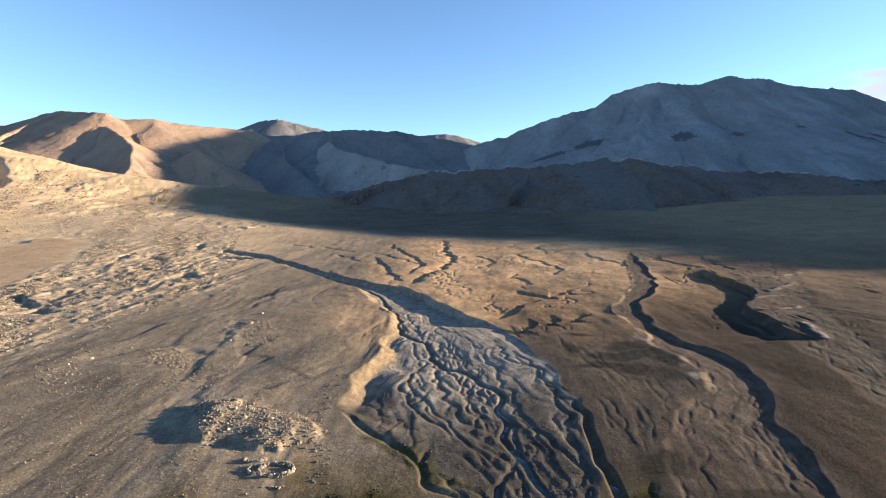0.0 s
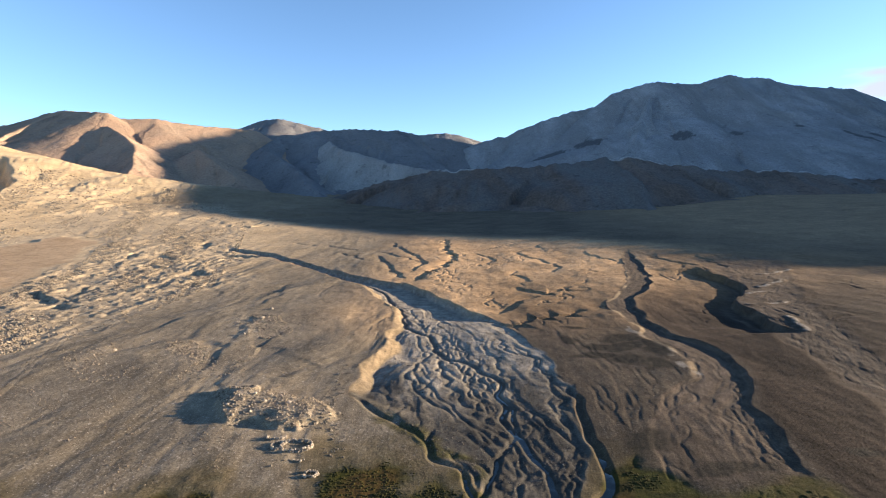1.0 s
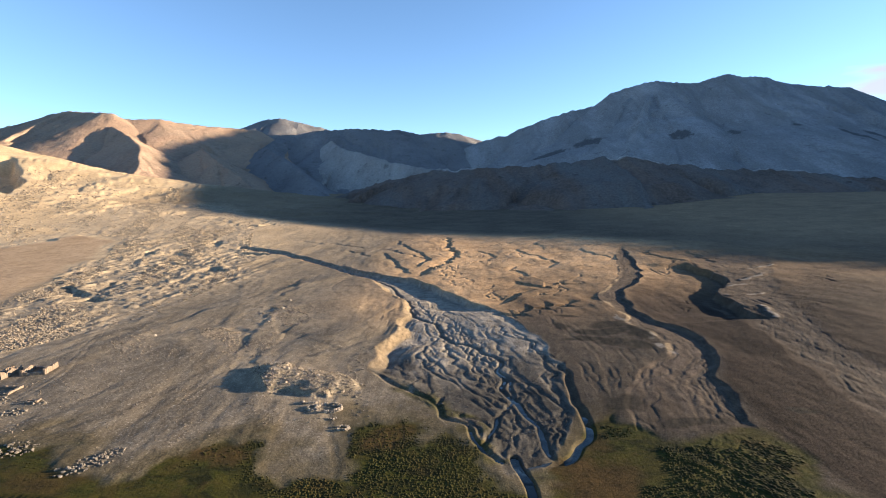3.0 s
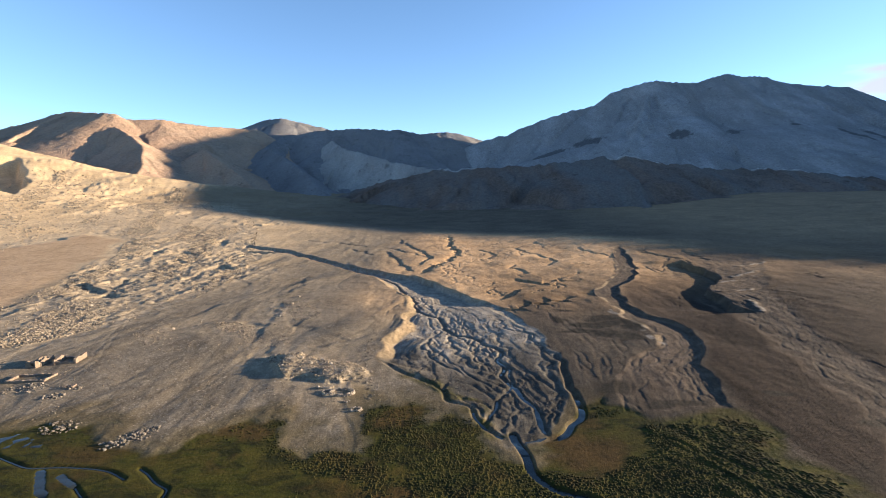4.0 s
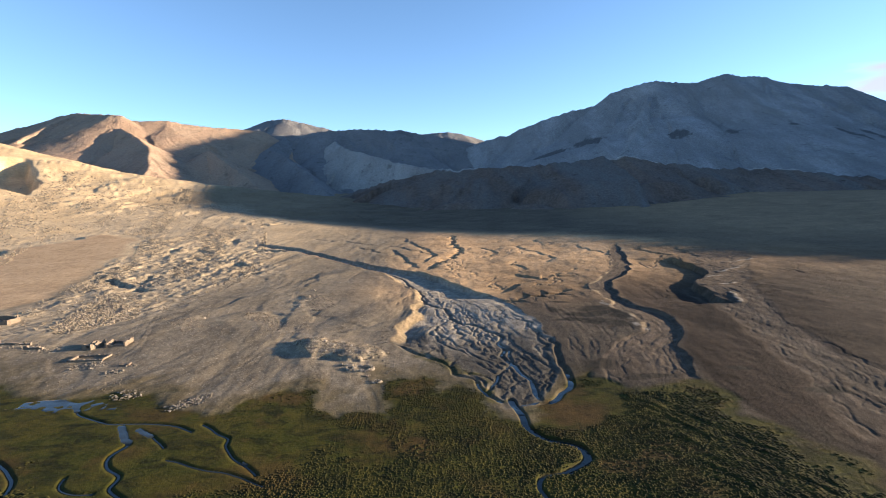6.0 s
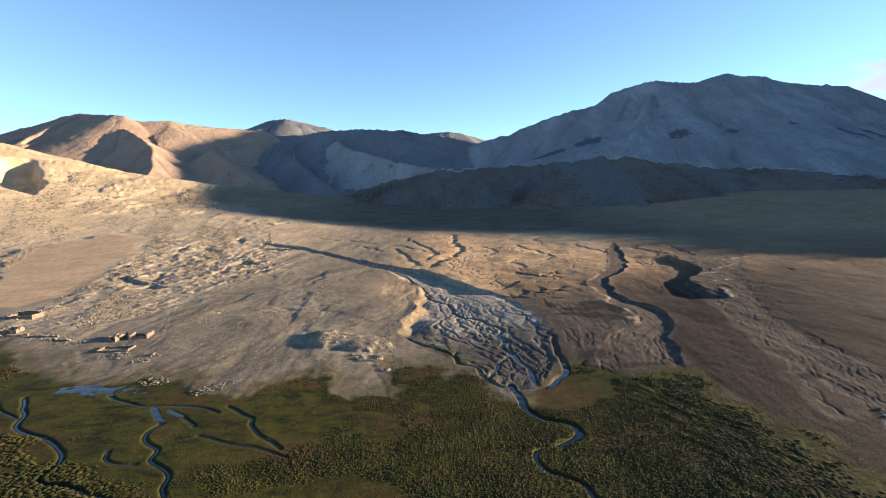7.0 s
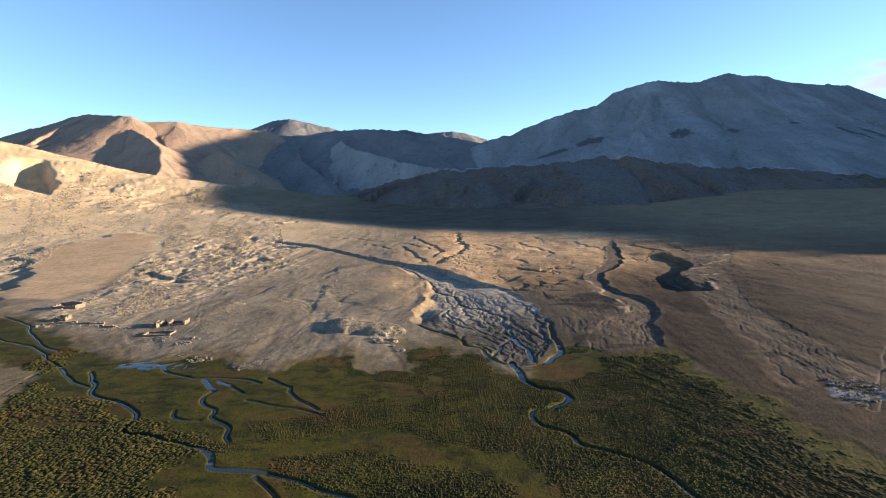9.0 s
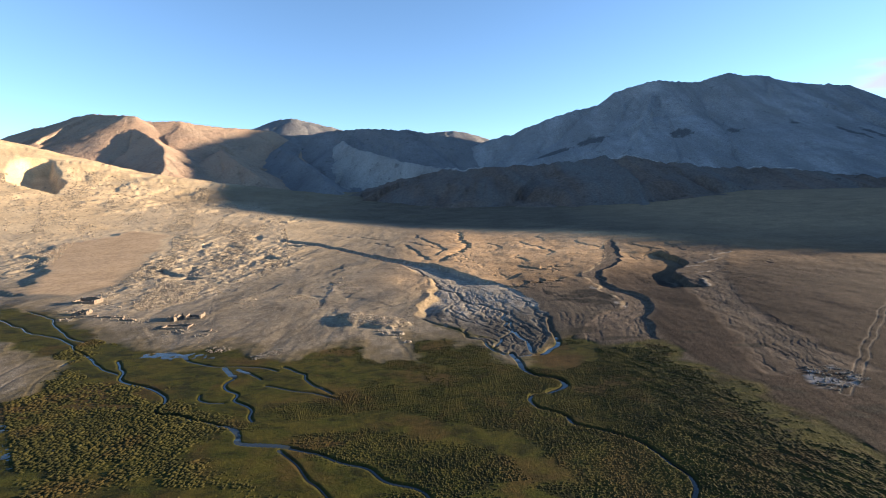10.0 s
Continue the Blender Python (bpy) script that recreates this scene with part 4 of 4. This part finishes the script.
    [(-357, 1600, 222), (-303, 1480, 187), (-238, 1420, 168), (-163, 1330, 141), (-61, 1200, 111), (16, 1120, 98), (75, 1050, 80)]], HILL_PALE, (-22, 8), (950, 1750), seed=27, slope=0.7, rough=1.0)
mountain("mountain_far_middle", "distant grey hill between the ranges", [[(-400, 2400, 280), (-221, 2400, 322), (-137, 2400, 337), (12, 2400, 346), (79, 2400, 337), (174, 2400, 307), (300, 2400, 260)]], HILL_SLATE, (-12, 10), (2000, 2900), seed=33, rough=0.6, dr=9)
mountain("mountain_right", "large grey-brown mountain in blue shade", [
    [(31, 1650, 183), (119, 1650, 218), (213, 1650, 243), (324, 1650, 289), (398, 1650, 310), (500, 1650, 334), (555, 1650, 375), (656, 1650, 403), (692, 1650, 407), (766, 1650, 402), (822, 1650, 400), (880, 1650, 420), (922, 1650, 430), (968, 1650, 421), (1033, 1650, 419), (1098, 1650, 401), (1191, 1650, 388), (1321, 1650, 382), (1448, 1650, 358), (1700, 1600, 400)],
    [(1048, 1650, 420), (930, 1450, 300), (820, 1220, 175)], [(686, 1650, 400), (560, 1420, 262), (440, 1200, 130)], [(1250, 1650, 390), (1210, 1400, 260), (1120, 1180, 150)]], HILL_GREY, (-2, 50), (800, 2200), slope=0.66, seed=43, dr=8, step=0.14, rough=0.7,
         outcrops=[(617, 1300, 34, 26), (755, 1300, 14, 22), (1022, 1250, 16, 44), (1036, 1215, 12, 30), (1100, 1265, 17, 50), (404, 1400, 44, 30), (290, 1400, 60, 24), (930, 1320, 12, 14)])
# out of view to the right, its crest set to throw the valley's shadow
mountain("mountain_side", "unseen grey mountain flank closing the valley, set to cast its shadow", [
    [(1700, 1400, 400), (1640, 1250, 420), (1520, 1021, 347), (1500, 901, 325), (1500, 844, 306), (1500, 791, 289), (1500, 747, 273), (1500, 696, 261), (1500, 658, 249), (1500, 599, 239), (1500, 545, 233), (1500, 494, 229), (1500, 435, 222), (1500, 395, 213), (1500, 330, 195), (1500, 100, 150), (1480, -200, 90)]],
         HILL_GREY, (38, 98), (900, 2600), slope=0.66, seed=43, dr=10, step=0.3, rough=0.9)
# never in view, added so that its crest shades the left and middle ranges
mountain("mountain_unseen", "unseen steep grey mountain added to cast shade on the ranges", [[(1600, 1120, 372), (1620, 1357, 447), (1660, 1430, 487), (1720, 1500, 522), (1850, 1700, 602), (2250, 1987, 717), (2400, 2140, 790), (2700, 2400, 860)]], HILL_GREY, (40, 62), (1500, 3900), slope=1.0, seed=63, dr=14, step=0.3)
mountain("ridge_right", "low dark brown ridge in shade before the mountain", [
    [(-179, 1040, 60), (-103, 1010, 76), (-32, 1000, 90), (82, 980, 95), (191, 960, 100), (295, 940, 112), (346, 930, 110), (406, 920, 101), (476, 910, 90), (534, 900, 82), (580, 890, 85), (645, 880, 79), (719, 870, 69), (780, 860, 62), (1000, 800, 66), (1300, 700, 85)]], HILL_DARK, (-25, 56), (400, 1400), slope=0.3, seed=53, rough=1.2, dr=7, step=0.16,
         crest_light=[[(312, 935), (346, 928), (400, 919)], [(560, 891), (590, 886), (648, 876)], [(0, 990), (60, 982)]])


# ---- water ----
def stream(path, width, seed, bends=0.9, step=0.7, sink=0.45, name="stream"):
    p = wiggle(path, step, bends, seed, 2)
    t = np.gradient(p, axis=0)
    t /= np.linalg.norm(t, axis=1)[:, None] + 1e-9
    side = np.column_stack((-t[:, 1], t[:, 0]))
    level = land(p[:, 0], p[:, 1])[1]["calm"] - sink
    for _ in range(4):
        level[1:-1] = 0.25 * level[:-2] + 0.5 * level[1:-1] + 0.25 * level[2:]
    X = np.stack((p[:, 0] - side[:, 0] * width, p[:, 0] + side[:, 0] * width), 1)
    Y = np.stack((p[:, 1] - side[:, 1] * width, p[:, 1] + side[:, 1] * width), 1)
    return sheet(name, X, Y, np.stack((level, level), 1), WATER)


for path, width in zip(STREAMS, STREAM_WIDTH):
    tagged(stream(path, width * (0.6 if width < 0.22 else 0.8), 71, sink=0.45 * min(1.0, width / 0.5)), "narrow stream of dark clear water winding through the meadow", "stream", kind="structure")
for path, width in ((FAN_FLOW[9:], 0.4), (FAN_SIDE, 0.35)):
    tagged(stream(path, width, 31, 2.2, 1.0, 0.0), "braided stream of dark water in grey gravel", "stream", kind="structure")


def marsh(x0, x1, y0, y1, seed, rise, over="calm"):
    """Shallow standing water between the hummocks of one wet patch."""
    X, Y = np.meshgrid(np.arange(x0, x1, 0.5), np.arange(y0, y1, 0.5))
    calm = land(X, Y)[1][over]
    e = np.hypot((X - (x0 + x1) / 2) / (x1 - x0) * 2, (Y - (y0 + y1) / 2) / (y1 - y0) * 2) + 0.5 * fbm(X / 6, Y / 4, seed, 3)
    return sheet("marsh_pool", X, Y, calm + rise - 0.6 * smooth(e, 0.75, 1.0) - 0.1 * np.abs(fbm(X / 2.5, Y / 2.5, seed + 1, 2)), WATER)


for x0, x1, y0, y1, seed, rise in ((-70, -30, -8, 9, 201, -0.03), (-104, -84, 43, 56, 203, -0.03), (-36, -14, 23, 36, 205, -0.02), (-68, -54, 30, 40, 207, 0.0), (-90, -62, 44, 52, 209, 0.02), (-95, -66, -10, 14, 211, -0.01)):
    tagged(marsh(x0, x1, y0, y1, seed, rise), "shallow marsh water shining between grass hummocks", "pool", kind="structure")


tagged(marsh(-4, 27, 43, 78, 213, -0.36, "base"), "shallow flood water between the gravel bars", "pool", kind="structure")

# ---- loose stones ----
def level(x, y):
    return float(land(np.array([x], float), np.array([y], float))[0][0])


def ball(subdivisions=1):
    bm = bmesh.new()
    bmesh.ops.create_icosphere(bm, subdivisions=subdivisions, radius=1.0)
    co = np.array([v.co[:] for v in bm.verts])
    tri = np.array([[v.index for v in f.verts] for f in bm.faces])
    bm.free()
    return co, tri


BALL, BALL_TRI = ball()
RNG = np.random.default_rng(7)


def joined(name, co, tri, mat, soft=False):
    """One mesh of many copies: co is (pieces, verts, 3)."""
    n, v, _ = co.shape
    faces = (tri[None] + (np.arange(n) * v)[:, None, None]).reshape(-1, 3)
    mesh = bpy.data.meshes.new(name)
    mesh.vertices.add(n * v)
    mesh.vertices.foreach_set("co", co.reshape(-1))
    mesh.loops.add(len(faces) * 3)
    mesh.loops.foreach_set("vertex_index", faces.ravel().astype(np.int32))
    mesh.polygons.add(len(faces))
    mesh.polygons.foreach_set("loop_start", np.arange(0, len(faces) * 3, 3, dtype=np.int32))
    mesh.update(calc_edges=True)
    mesh.polygons.foreach_set("use_smooth", np.full(len(faces), soft))
    mesh.materials.append(mat)
    return new(name, mesh)


def stone_shapes(n, size):
    """n angular stones, base at about z = 0."""
    co = BALL[None] * (1 + RNG.uniform(-0.28, 0.28, (n, len(BALL), 1))) + RNG.uniform(-0.12, 0.12, (n, len(BALL), 3))
    scale = np.column_stack((RNG.uniform(0.7, 1.25, n), RNG.uniform(0.7, 1.25, n), RNG.uniform(0.5, 0.95, n)))
    co = co * scale[:, None, :] * size[:, None, None]
    a = RNG.uniform(0, 2 * np.pi, n)
    c, d = np.cos(a)[:, None], np.sin(a)[:, None]
    x, y = co[:, :, 0] * c - co[:, :, 1] * d, co[:, :, 0] * d + co[:, :, 1] * c
    return np.stack((x, y, co[:, :, 2] + 0.3 * size[:, None]), -1)


def in_area(poly, n, patch=0.0, seed=1):
    """n places inside an area, thinning with distance from the valley mouth; patch: how clustered."""
    p = np.array(poly, float)
    xs, ys = [], []
    ang = np.arctan2(p[:, 0], p[:, 1] - APEX)
    rad = np.hypot(p[:, 0], p[:, 1] - APEX)
    have = 0
    for _ in range(60):
        a, r = RNG.uniform(ang.min(), ang.max(), 4 * n), np.exp(RNG.uniform(np.log(rad.min() * 0.97), np.log(rad.max()), 4 * n))
        x, y = r * np.sin(a), APEX + r * np.cos(a)
        ok = inside(poly, x, y)
        if patch:
            w = smooth(fbm(x / (4 + 0.03 * r), y / (4 + 0.06 * r), seed, 3), -0.1 * patch, 0.4 * patch) ** 1.5
            ok &= RNG.uniform(0, 1, len(x)) < 0.06 + w
        xs.append(x[ok]), ys.append(y[ok])
        have += ok.sum()
        if have >= n:
            break
    return np.concatenate(xs)[:n], np.concatenate(ys)[:n]


def scatter(name, label, x, y, low, high, mat=STONE, grow=0.0):
    size = low + (high - low) * RNG.uniform(0, 1, len(x)) ** 2.5
    if grow:
        size = np.maximum(size, grow * np.hypot(x, y - APEX) * RNG.uniform(0.5, 1.5, len(x)))
    co = stone_shapes(len(x), size)
    z, _ = land(x, y)
    co += np.stack((x, y, z), -1)[:, None, :]
    return tagged(joined(name, co, BALL_TRI, mat), label, "stones", kind="stuff")


for poly, n, low, high, grow in ((ROCK_FIELDS[0], 24000, 0.08, 0.36, 0.0006), (ROCK_FIELDS[1], 1900, 0.07, 0.24, 0), (ROCK_FIELDS[2], 900, 0.07, 0.26, 0), (ROCK_FIELDS[3], 900, 0.07, 0.26, 0), ([(-100, 118), (-72, 140), (-44, 165), (-30, 120), (-50, 98), (-80, 95)], 1300, 0.06, 0.24, 0), (HILLSIDE, 6000, 0.2, 0.8, 0.0008), (ROCK_FIELDS[4], 2200, 0.12, 0.5, 0.0008)):
    x, y = in_area(poly, n, 1.0, 300 + n)
    scatter("boulder_field", "pale angular boulders strewn over dry stony ground", x, y, low, high, STONE, grow)
x, y = in_area([(-110, 60), (-60, 52), (-24, 60), (-22, 110), (-30, 190), (-80, 230), (-110, 180)], 2400, 0.7, 311)
scatter("field_stones", "small grey stones lying on the gravel plateau", x, y, 0.05, 0.16)
x, y = in_area([(-19, 160), (-18, 95), (-12, 75), (8, 55), (18, 60), (24, 95), (16, 145), (0, 175)], 2200, 0.8, 317)
scatter("river_cobbles", "grey cobbles on the bars of the gravel fan", x, y, 0.05, 0.15, COBBLE)
x, y = in_area([(-16, 64), (-19, 66), (-25, 85), (-24, 108), (-20, 108), (-21, 88), (-17, 76)], 130, 0.6, 319)
scatter("bank_stones", "pale stones along the edge of the sandy bank", x, y, 0.08, 0.3, PALE_STONE)
x, y = in_area(SALT, 260, 0.6, 323)
scatter("white_stones", "whitish stones on a pale crusted patch", x, y, 0.08, 0.3, PALE_STONE)
for cx, cy, r, n in ((-81.5, 65.9, 1.6, 40), (-79.8, 70.2, 1.2, 18), (-70.2, 52.7, 2.6, 60), (-54.9, 49.3, 2.2, 50), (-53.5, 51.5, 1.6, 30), (-56.9, 46.7, 1.8, 30), (-90.5, 70.3, 3.2, 90), (-145.8, 98.7, 3.0, 50), (-137, 86, 3.0, 60), (-112, 84, 4.0, 90), (-122, 87, 5.0, 70)):
    n = int(n * 1.8)
    a, q = RNG.uniform(0, 2 * np.pi, n), r * RNG.uniform(0, 1, n) ** 0.7
    scatter("stone_pile", "heap of pale tumbled stones beside the meadow", cx + q * np.cos(a) * 1.3, cy + q * np.sin(a), 0.09, 0.3, PALE_STONE)

# ---- tussock grass ----
TUFT = [(0, 0, 1.0)]
for ring, (rad, h) in enumerate(((0.58, 0.8), (1.0, -0.2))):
    for k in range(5):
        t = 2 * math.pi * (k + 0.5 * ring) / 5
        TUFT.append((rad * math.cos(t), rad * math.sin(t), h))
TUFT = np.array(TUFT)
TUFT_TRI = [(0, 1 + k, 1 + (k + 1) % 5) for k in range(5)]
for k in range(5):
    a, b = 1 + k, 1 + (k + 1) % 5
    TUFT_TRI += [(a, a + 5, b), (b, a + 5, b + 5)]
TUFT_TRI = np.array(TUFT_TRI)
tx, ty = np.meshgrid(np.arange(-112, 74, 0.46), np.arange(-19, 70, 0.5))
tx, ty = (tx + RNG.uniform(-0.2, 0.2, tx.shape)).ravel(), (ty + RNG.uniform(-0.22, 0.22, ty.shape)).ravel()
seen = np.abs(tx) < 0.98 * (ty + 82)
tx, ty = tx[seen], ty[seen]
tz, tm = land(tx, ty)
keep = (tm["rough"] * (1 - 0.6 * tm["rust"]) * tm["inner"] * (1 - 0.35 * smooth(tx, 34, 40)) > RNG.uniform(0.15, 0.75, len(tx))) & (tm["bed"] < 0.1)
tx, ty, tz, full = tx[keep], ty[keep], tz[keep], tm["rough"][keep]
n = len(tx)
swampy = smooth(tx + 0.5 * ty, -38, -46)
ribbed = smooth(tx, 34, 40)
big = (0.35 + 0.65 * RNG.uniform(0, 1, n)) * smooth(full, -0.2, 0.8) * (0.75 + 0.45 * fbm(tx / 5, ty / 5, 129, 2)) * (1 + 0.35 * swampy)
wide = 0.13 + 0.13 * big
co = TUFT[None] * np.column_stack((wide * RNG.uniform(0.9, 1.2, n) * (1 + 0.9 * swampy + 0.9 * ribbed), wide * RNG.uniform(0.85, 1.15, n), 0.04 + (0.13 + 0.08 * swampy - 0.05 * ribbed) * big))[:, None, :]
co = co * (1 + RNG.uniform(-0.18, 0.18, (n, len(TUFT), 1)))
turn = np.where(ribbed > 0.3, -1.1, np.where(swampy > 0.3, 0.75, RNG.uniform(0, 6.3, n))) + RNG.uniform(-0.4, 0.4, n)
c, d = np.cos(turn)[:, None], np.sin(turn)[:, None]
co = np.stack((co[:, :, 0] * c - co[:, :, 1] * d, co[:, :, 0] * d + co[:, :, 1] * c, co[:, :, 2]), -1)
co += np.stack((tx, ty, tz), -1)[:, None, :]
tagged(joined("grass_tussocks", co, TUFT_TRI, GRASS, True), "olive and brown grass tussocks crowding the wet meadow", "grass", kind="stuff")


# ---- ruins ----
def part(name, bm, mat, parent, label=""):
    mesh = bpy.data.meshes.new(name)
    bm.to_mesh(mesh)
    bm.free()
    mesh.materials.append(mat)
    ob = new(name, mesh)
    ob.parent = parent
    return tagged(ob, label)


def base_at(name, x, y, turn, label, category, group=""):
    ob = new(name)
    ob.matrix_basis = pose(x, y, level(x, y) - 0.1, 0, 0, turn)
    ob.empty_display_size = 0.5
    return tagged(ob, label, category, group)


def ruin_wall(a, b, height, thick, seed, ruin=0.35, hole=None):
    """A dry stone wall from a to b with a broken top; hole: (from, to, sill, head) along it."""
    rng = random.Random(seed)
    ax, ay, bx, by = *a, *b
    length = math.hypot(bx - ax, by - ay)
    ux, uy = (bx - ax) / length, (by - ay) / length
    n = max(3, int(length / 0.45))
    bm = bmesh.new()
    cuts = [length * k / n for k in range(n + 1)]
    if hole:
        cuts = sorted([c for c in cuts if abs(c - hole[0]) > 0.2 and abs(c - hole[1]) > 0.2] + [hole[0], hole[1]])
    tops = [height * (1 - ruin * rng.random() ** 1.5) * (1 - ruin * 0.5 * math.sin(c / length * 5 + seed) ** 2) for c in cuts]

    def slab(c0, c1, z00, z01, z10, z11):
        verts = []
        for c, lo, hi in ((c0, z00, z01), (c1, z10, z11)):
            for off in (-thick / 2, thick / 2):
                for z in (lo, hi):
                    j = 0.05
                    verts.append(bm.verts.new((ax + ux * c - uy * off + rng.uniform(-j, j), ay + uy * c + ux * off + rng.uniform(-j, j), z)))
        for f in ((0, 1, 3, 2), (4, 6, 7, 5), (0, 4, 5, 1), (2, 3, 7, 6), (1, 5, 7, 3), (0, 2, 6, 4)):
            bm.faces.new([verts[i] for i in f])

    for k in range(len(cuts) - 1):
        mid = (cuts[k] + cuts[k + 1]) / 2
        if hole and hole[0] < mid < hole[1]:
            if hole[2] > 0:
                slab(cuts[k], cuts[k + 1], -0.4, hole[2], -0.4, hole[2])
            slab(cuts[k], cuts[k + 1], hole[3], max(tops[k], hole[3] + 0.2), hole[3], max(tops[k + 1], hole[3] + 0.2))
        else:
            slab(cuts[k], cuts[k + 1], -0.4, tops[k], -0.4, tops[k + 1])
    bmesh.ops.recalc_face_normals(bm, faces=bm.faces)
    return bm


def ruin(x, y, turn, sx, sy, heights, label, seed, hole=None, thick=0.55, name="ruined_house", category="ruin"):
    """Four walls round a floor of sx by sy; a height of 0 leaves a wall out."""
    base = base_at(name, x, y, turn, label, category, "ruins by the meadow")
    c = [(-sx / 2, -sy / 2), (sx / 2, -sy / 2), (sx / 2, sy / 2), (-sx / 2, sy / 2)]
    t = thick / 2
    runs = [((c[0][0] + thick, c[0][1] + t), (c[1][0] - thick, c[1][1] + t)), ((c[1][0] - t, c[1][1]), (c[2][0] - t, c[2][1])),
            ((c[3][0] + thick, c[3][1] - t), (c[2][0] - thick, c[2][1] - t)), ((c[0][0] + t, c[0][1]), (c[3][0] + t, c[3][1]))]
    for k, ((a, b), h) in enumerate(zip(runs, heights)):
        if h:
            part(("front_wall", "side_wall", "back_wall", "side_wall")[k], ruin_wall(a, b, h, thick, seed + k, 0.35, hole if hole and k == 0 else None), MASONRY, base)
    return base


ruin(-149.5, 112.7, 3, 8.6, 5.4, (1.3, 1.6, 2.1, 1.5), "roofless stone house with broken walls on bare ground", 11)
ruin(-137.5, 93.5, 8, 5.0, 3.8, (1.4, 1.8, 1.8, 1.1), "small roofless stone hut with a doorway", 21, (1.6, 2.5, 0, 1.15))
ruin(-100.2, 86.0, -4, 2.6, 5.4, (1.9, 2.0, 1.5, 1.7), "narrow stone hut with a small window in its gable", 31, (0.9, 1.5, 0.7, 1.3), 0.5)
ruin(-94.6, 88.0, 10, 5.2, 5.0, (0.9, 1.7, 0.6, 1.5), "roofless stone ruin with two standing side walls", 41)
ruin(-94.2, 76.0, 6, 8.2, 4.4, (0.75, 0.8, 0.75, 0.75), "low rectangular stone pen with a grassy floor", 51, None, 0.45, "animal_pen", "pen")
ruin(-82.0, 70.5, 8, 2.6, 1.4, (0.6, 0.7, 0.5, 0), "small tumbled stone shelter open at one end", 61, None, 0.35, "stone_shelter", "shelter")
for a, b, h, seed in (((-137, 88), (-129, 89.5), 1.0, 71), ((-129, 87.5), (-119, 88), 0.8, 73), ((-118, 84.5), (-112.5, 84), 1.1, 75)):
    low = base_at("field_wall", a[0], a[1], 0, "low broken dry stone wall on bare ground", "wall", "ruins by the meadow")
    part("wall", ruin_wall((0, 0), (b[0] - a[0], b[1] - a[1]), h, 0.6, seed, 0.6), MASONRY, low)


# ---- stone rings and boulders ----
def one_stone(seed):
    rng = np.random.default_rng(seed)
    co = BALL * (1 + rng.uniform(-0.25, 0.25, (len(BALL), 1))) * np.array((1.1, 0.9, 0.75))
    mesh = bpy.data.meshes.new("stone")
    mesh.from_pydata([tuple(v) for v in co], [], [tuple(int(i) for i in t) for t in BALL_TRI])
    mesh.materials.append(WALL_STONE)
    return mesh


STONES = [one_stone(500 + k) for k in range(8)]


def stone_ring(x, y, rx, ry, turn, label, seed, gap=0.0, size=0.2, dense=1.0, courses=2):
    base = base_at("stone_ring", x, y, turn, label, "stone ring", "stone rings on the plateau")
    rng = random.Random(seed)
    n = int(dense * math.pi * (rx + ry) / (size * 1.5))
    for course in range(courses):
        for k in range(n):
            t = 2 * math.pi * (k + 0.5 * course) / n
            if gap and t < gap:
                continue
            if course and rng.random() < 0.25:
                continue
            s = size * rng.uniform(0.7, 1.35)
            ob = new("stone", STONES[rng.randrange(8)])
            px, py = rx * math.cos(t) + rng.uniform(-0.14, 0.14), ry * math.sin(t) + rng.uniform(-0.14, 0.14)
            ob.matrix_basis = pose(px, py, 0.1 + size * 0.5 + course * size * 1.05, rng.uniform(-25, 25), rng.uniform(-25, 25), rng.uniform(0, 360)) @ Matrix.Diagonal((s, s, s, 1))
            ob.parent = base


stone_ring(-24.1, 68.2, 2.4, 1.7, 4, "large oval ring of piled pale stones on gravel", 81, 0, 0.2, 1.0, 3)
stone_ring(-27.2, 68.3, 0.95, 1.05, 0, "small stone ring joined to the large oval one", 83, 0, 0.18)
stone_ring(-28.2, 71.0, 1.5, 0.75, 5, "half-collapsed curved row of piled stones", 85, 2.6, 0.19)
stone_ring(-19.8, 60.4, 0.95, 0.75, 0, "small round ring of pale stones at the meadow's edge", 87, 0, 0.17)
stone_ring(-22.7, 64.6, 0.95, 0.6, 0, "open curve of a few half-buried stones", 89, 3.4, 0.17, 0.8, 1)
for k, (x, y) in enumerate([(-41.0, 88.5), (-38.6, 90.2), (-37.2, 86.0), (-39.8, 84.6), (-36.0, 89.0), (-34.2, 82.5), (-38.0, 80.4), (-32.0, 85.4), (-29.5, 82.2), (-35.4, 78.6), (-40.4, 80.8), (-30.6, 79.2),
                            (-60.5, 164.0), (-59.0, 150.5), (-58.2, 133.5), (-56.2, 122.8), (-86.0, 119.0), (-81.8, 128.0), (-145.0, 181.0), (-152.0, 190.0), (-168.0, 203.0), (-133.0, 150.0), (-128.0, 138.0), (-121.0, 118.0)]):
    s = 0.24 + 0.24 * ((k * 37) % 11) / 11 + (0.2 if y > 130 else 0)
    ob = new("boulder", STONES[k % 8])
    ob.matrix_basis = pose(x, y, level(x, y) + s * 0.35, 8, -6, k * 47) @ Matrix.Diagonal((s, s, s, 1))
    tagged(ob, "pale angular boulder half sunk in stony ground", "boulder", "boulders of the plateau")
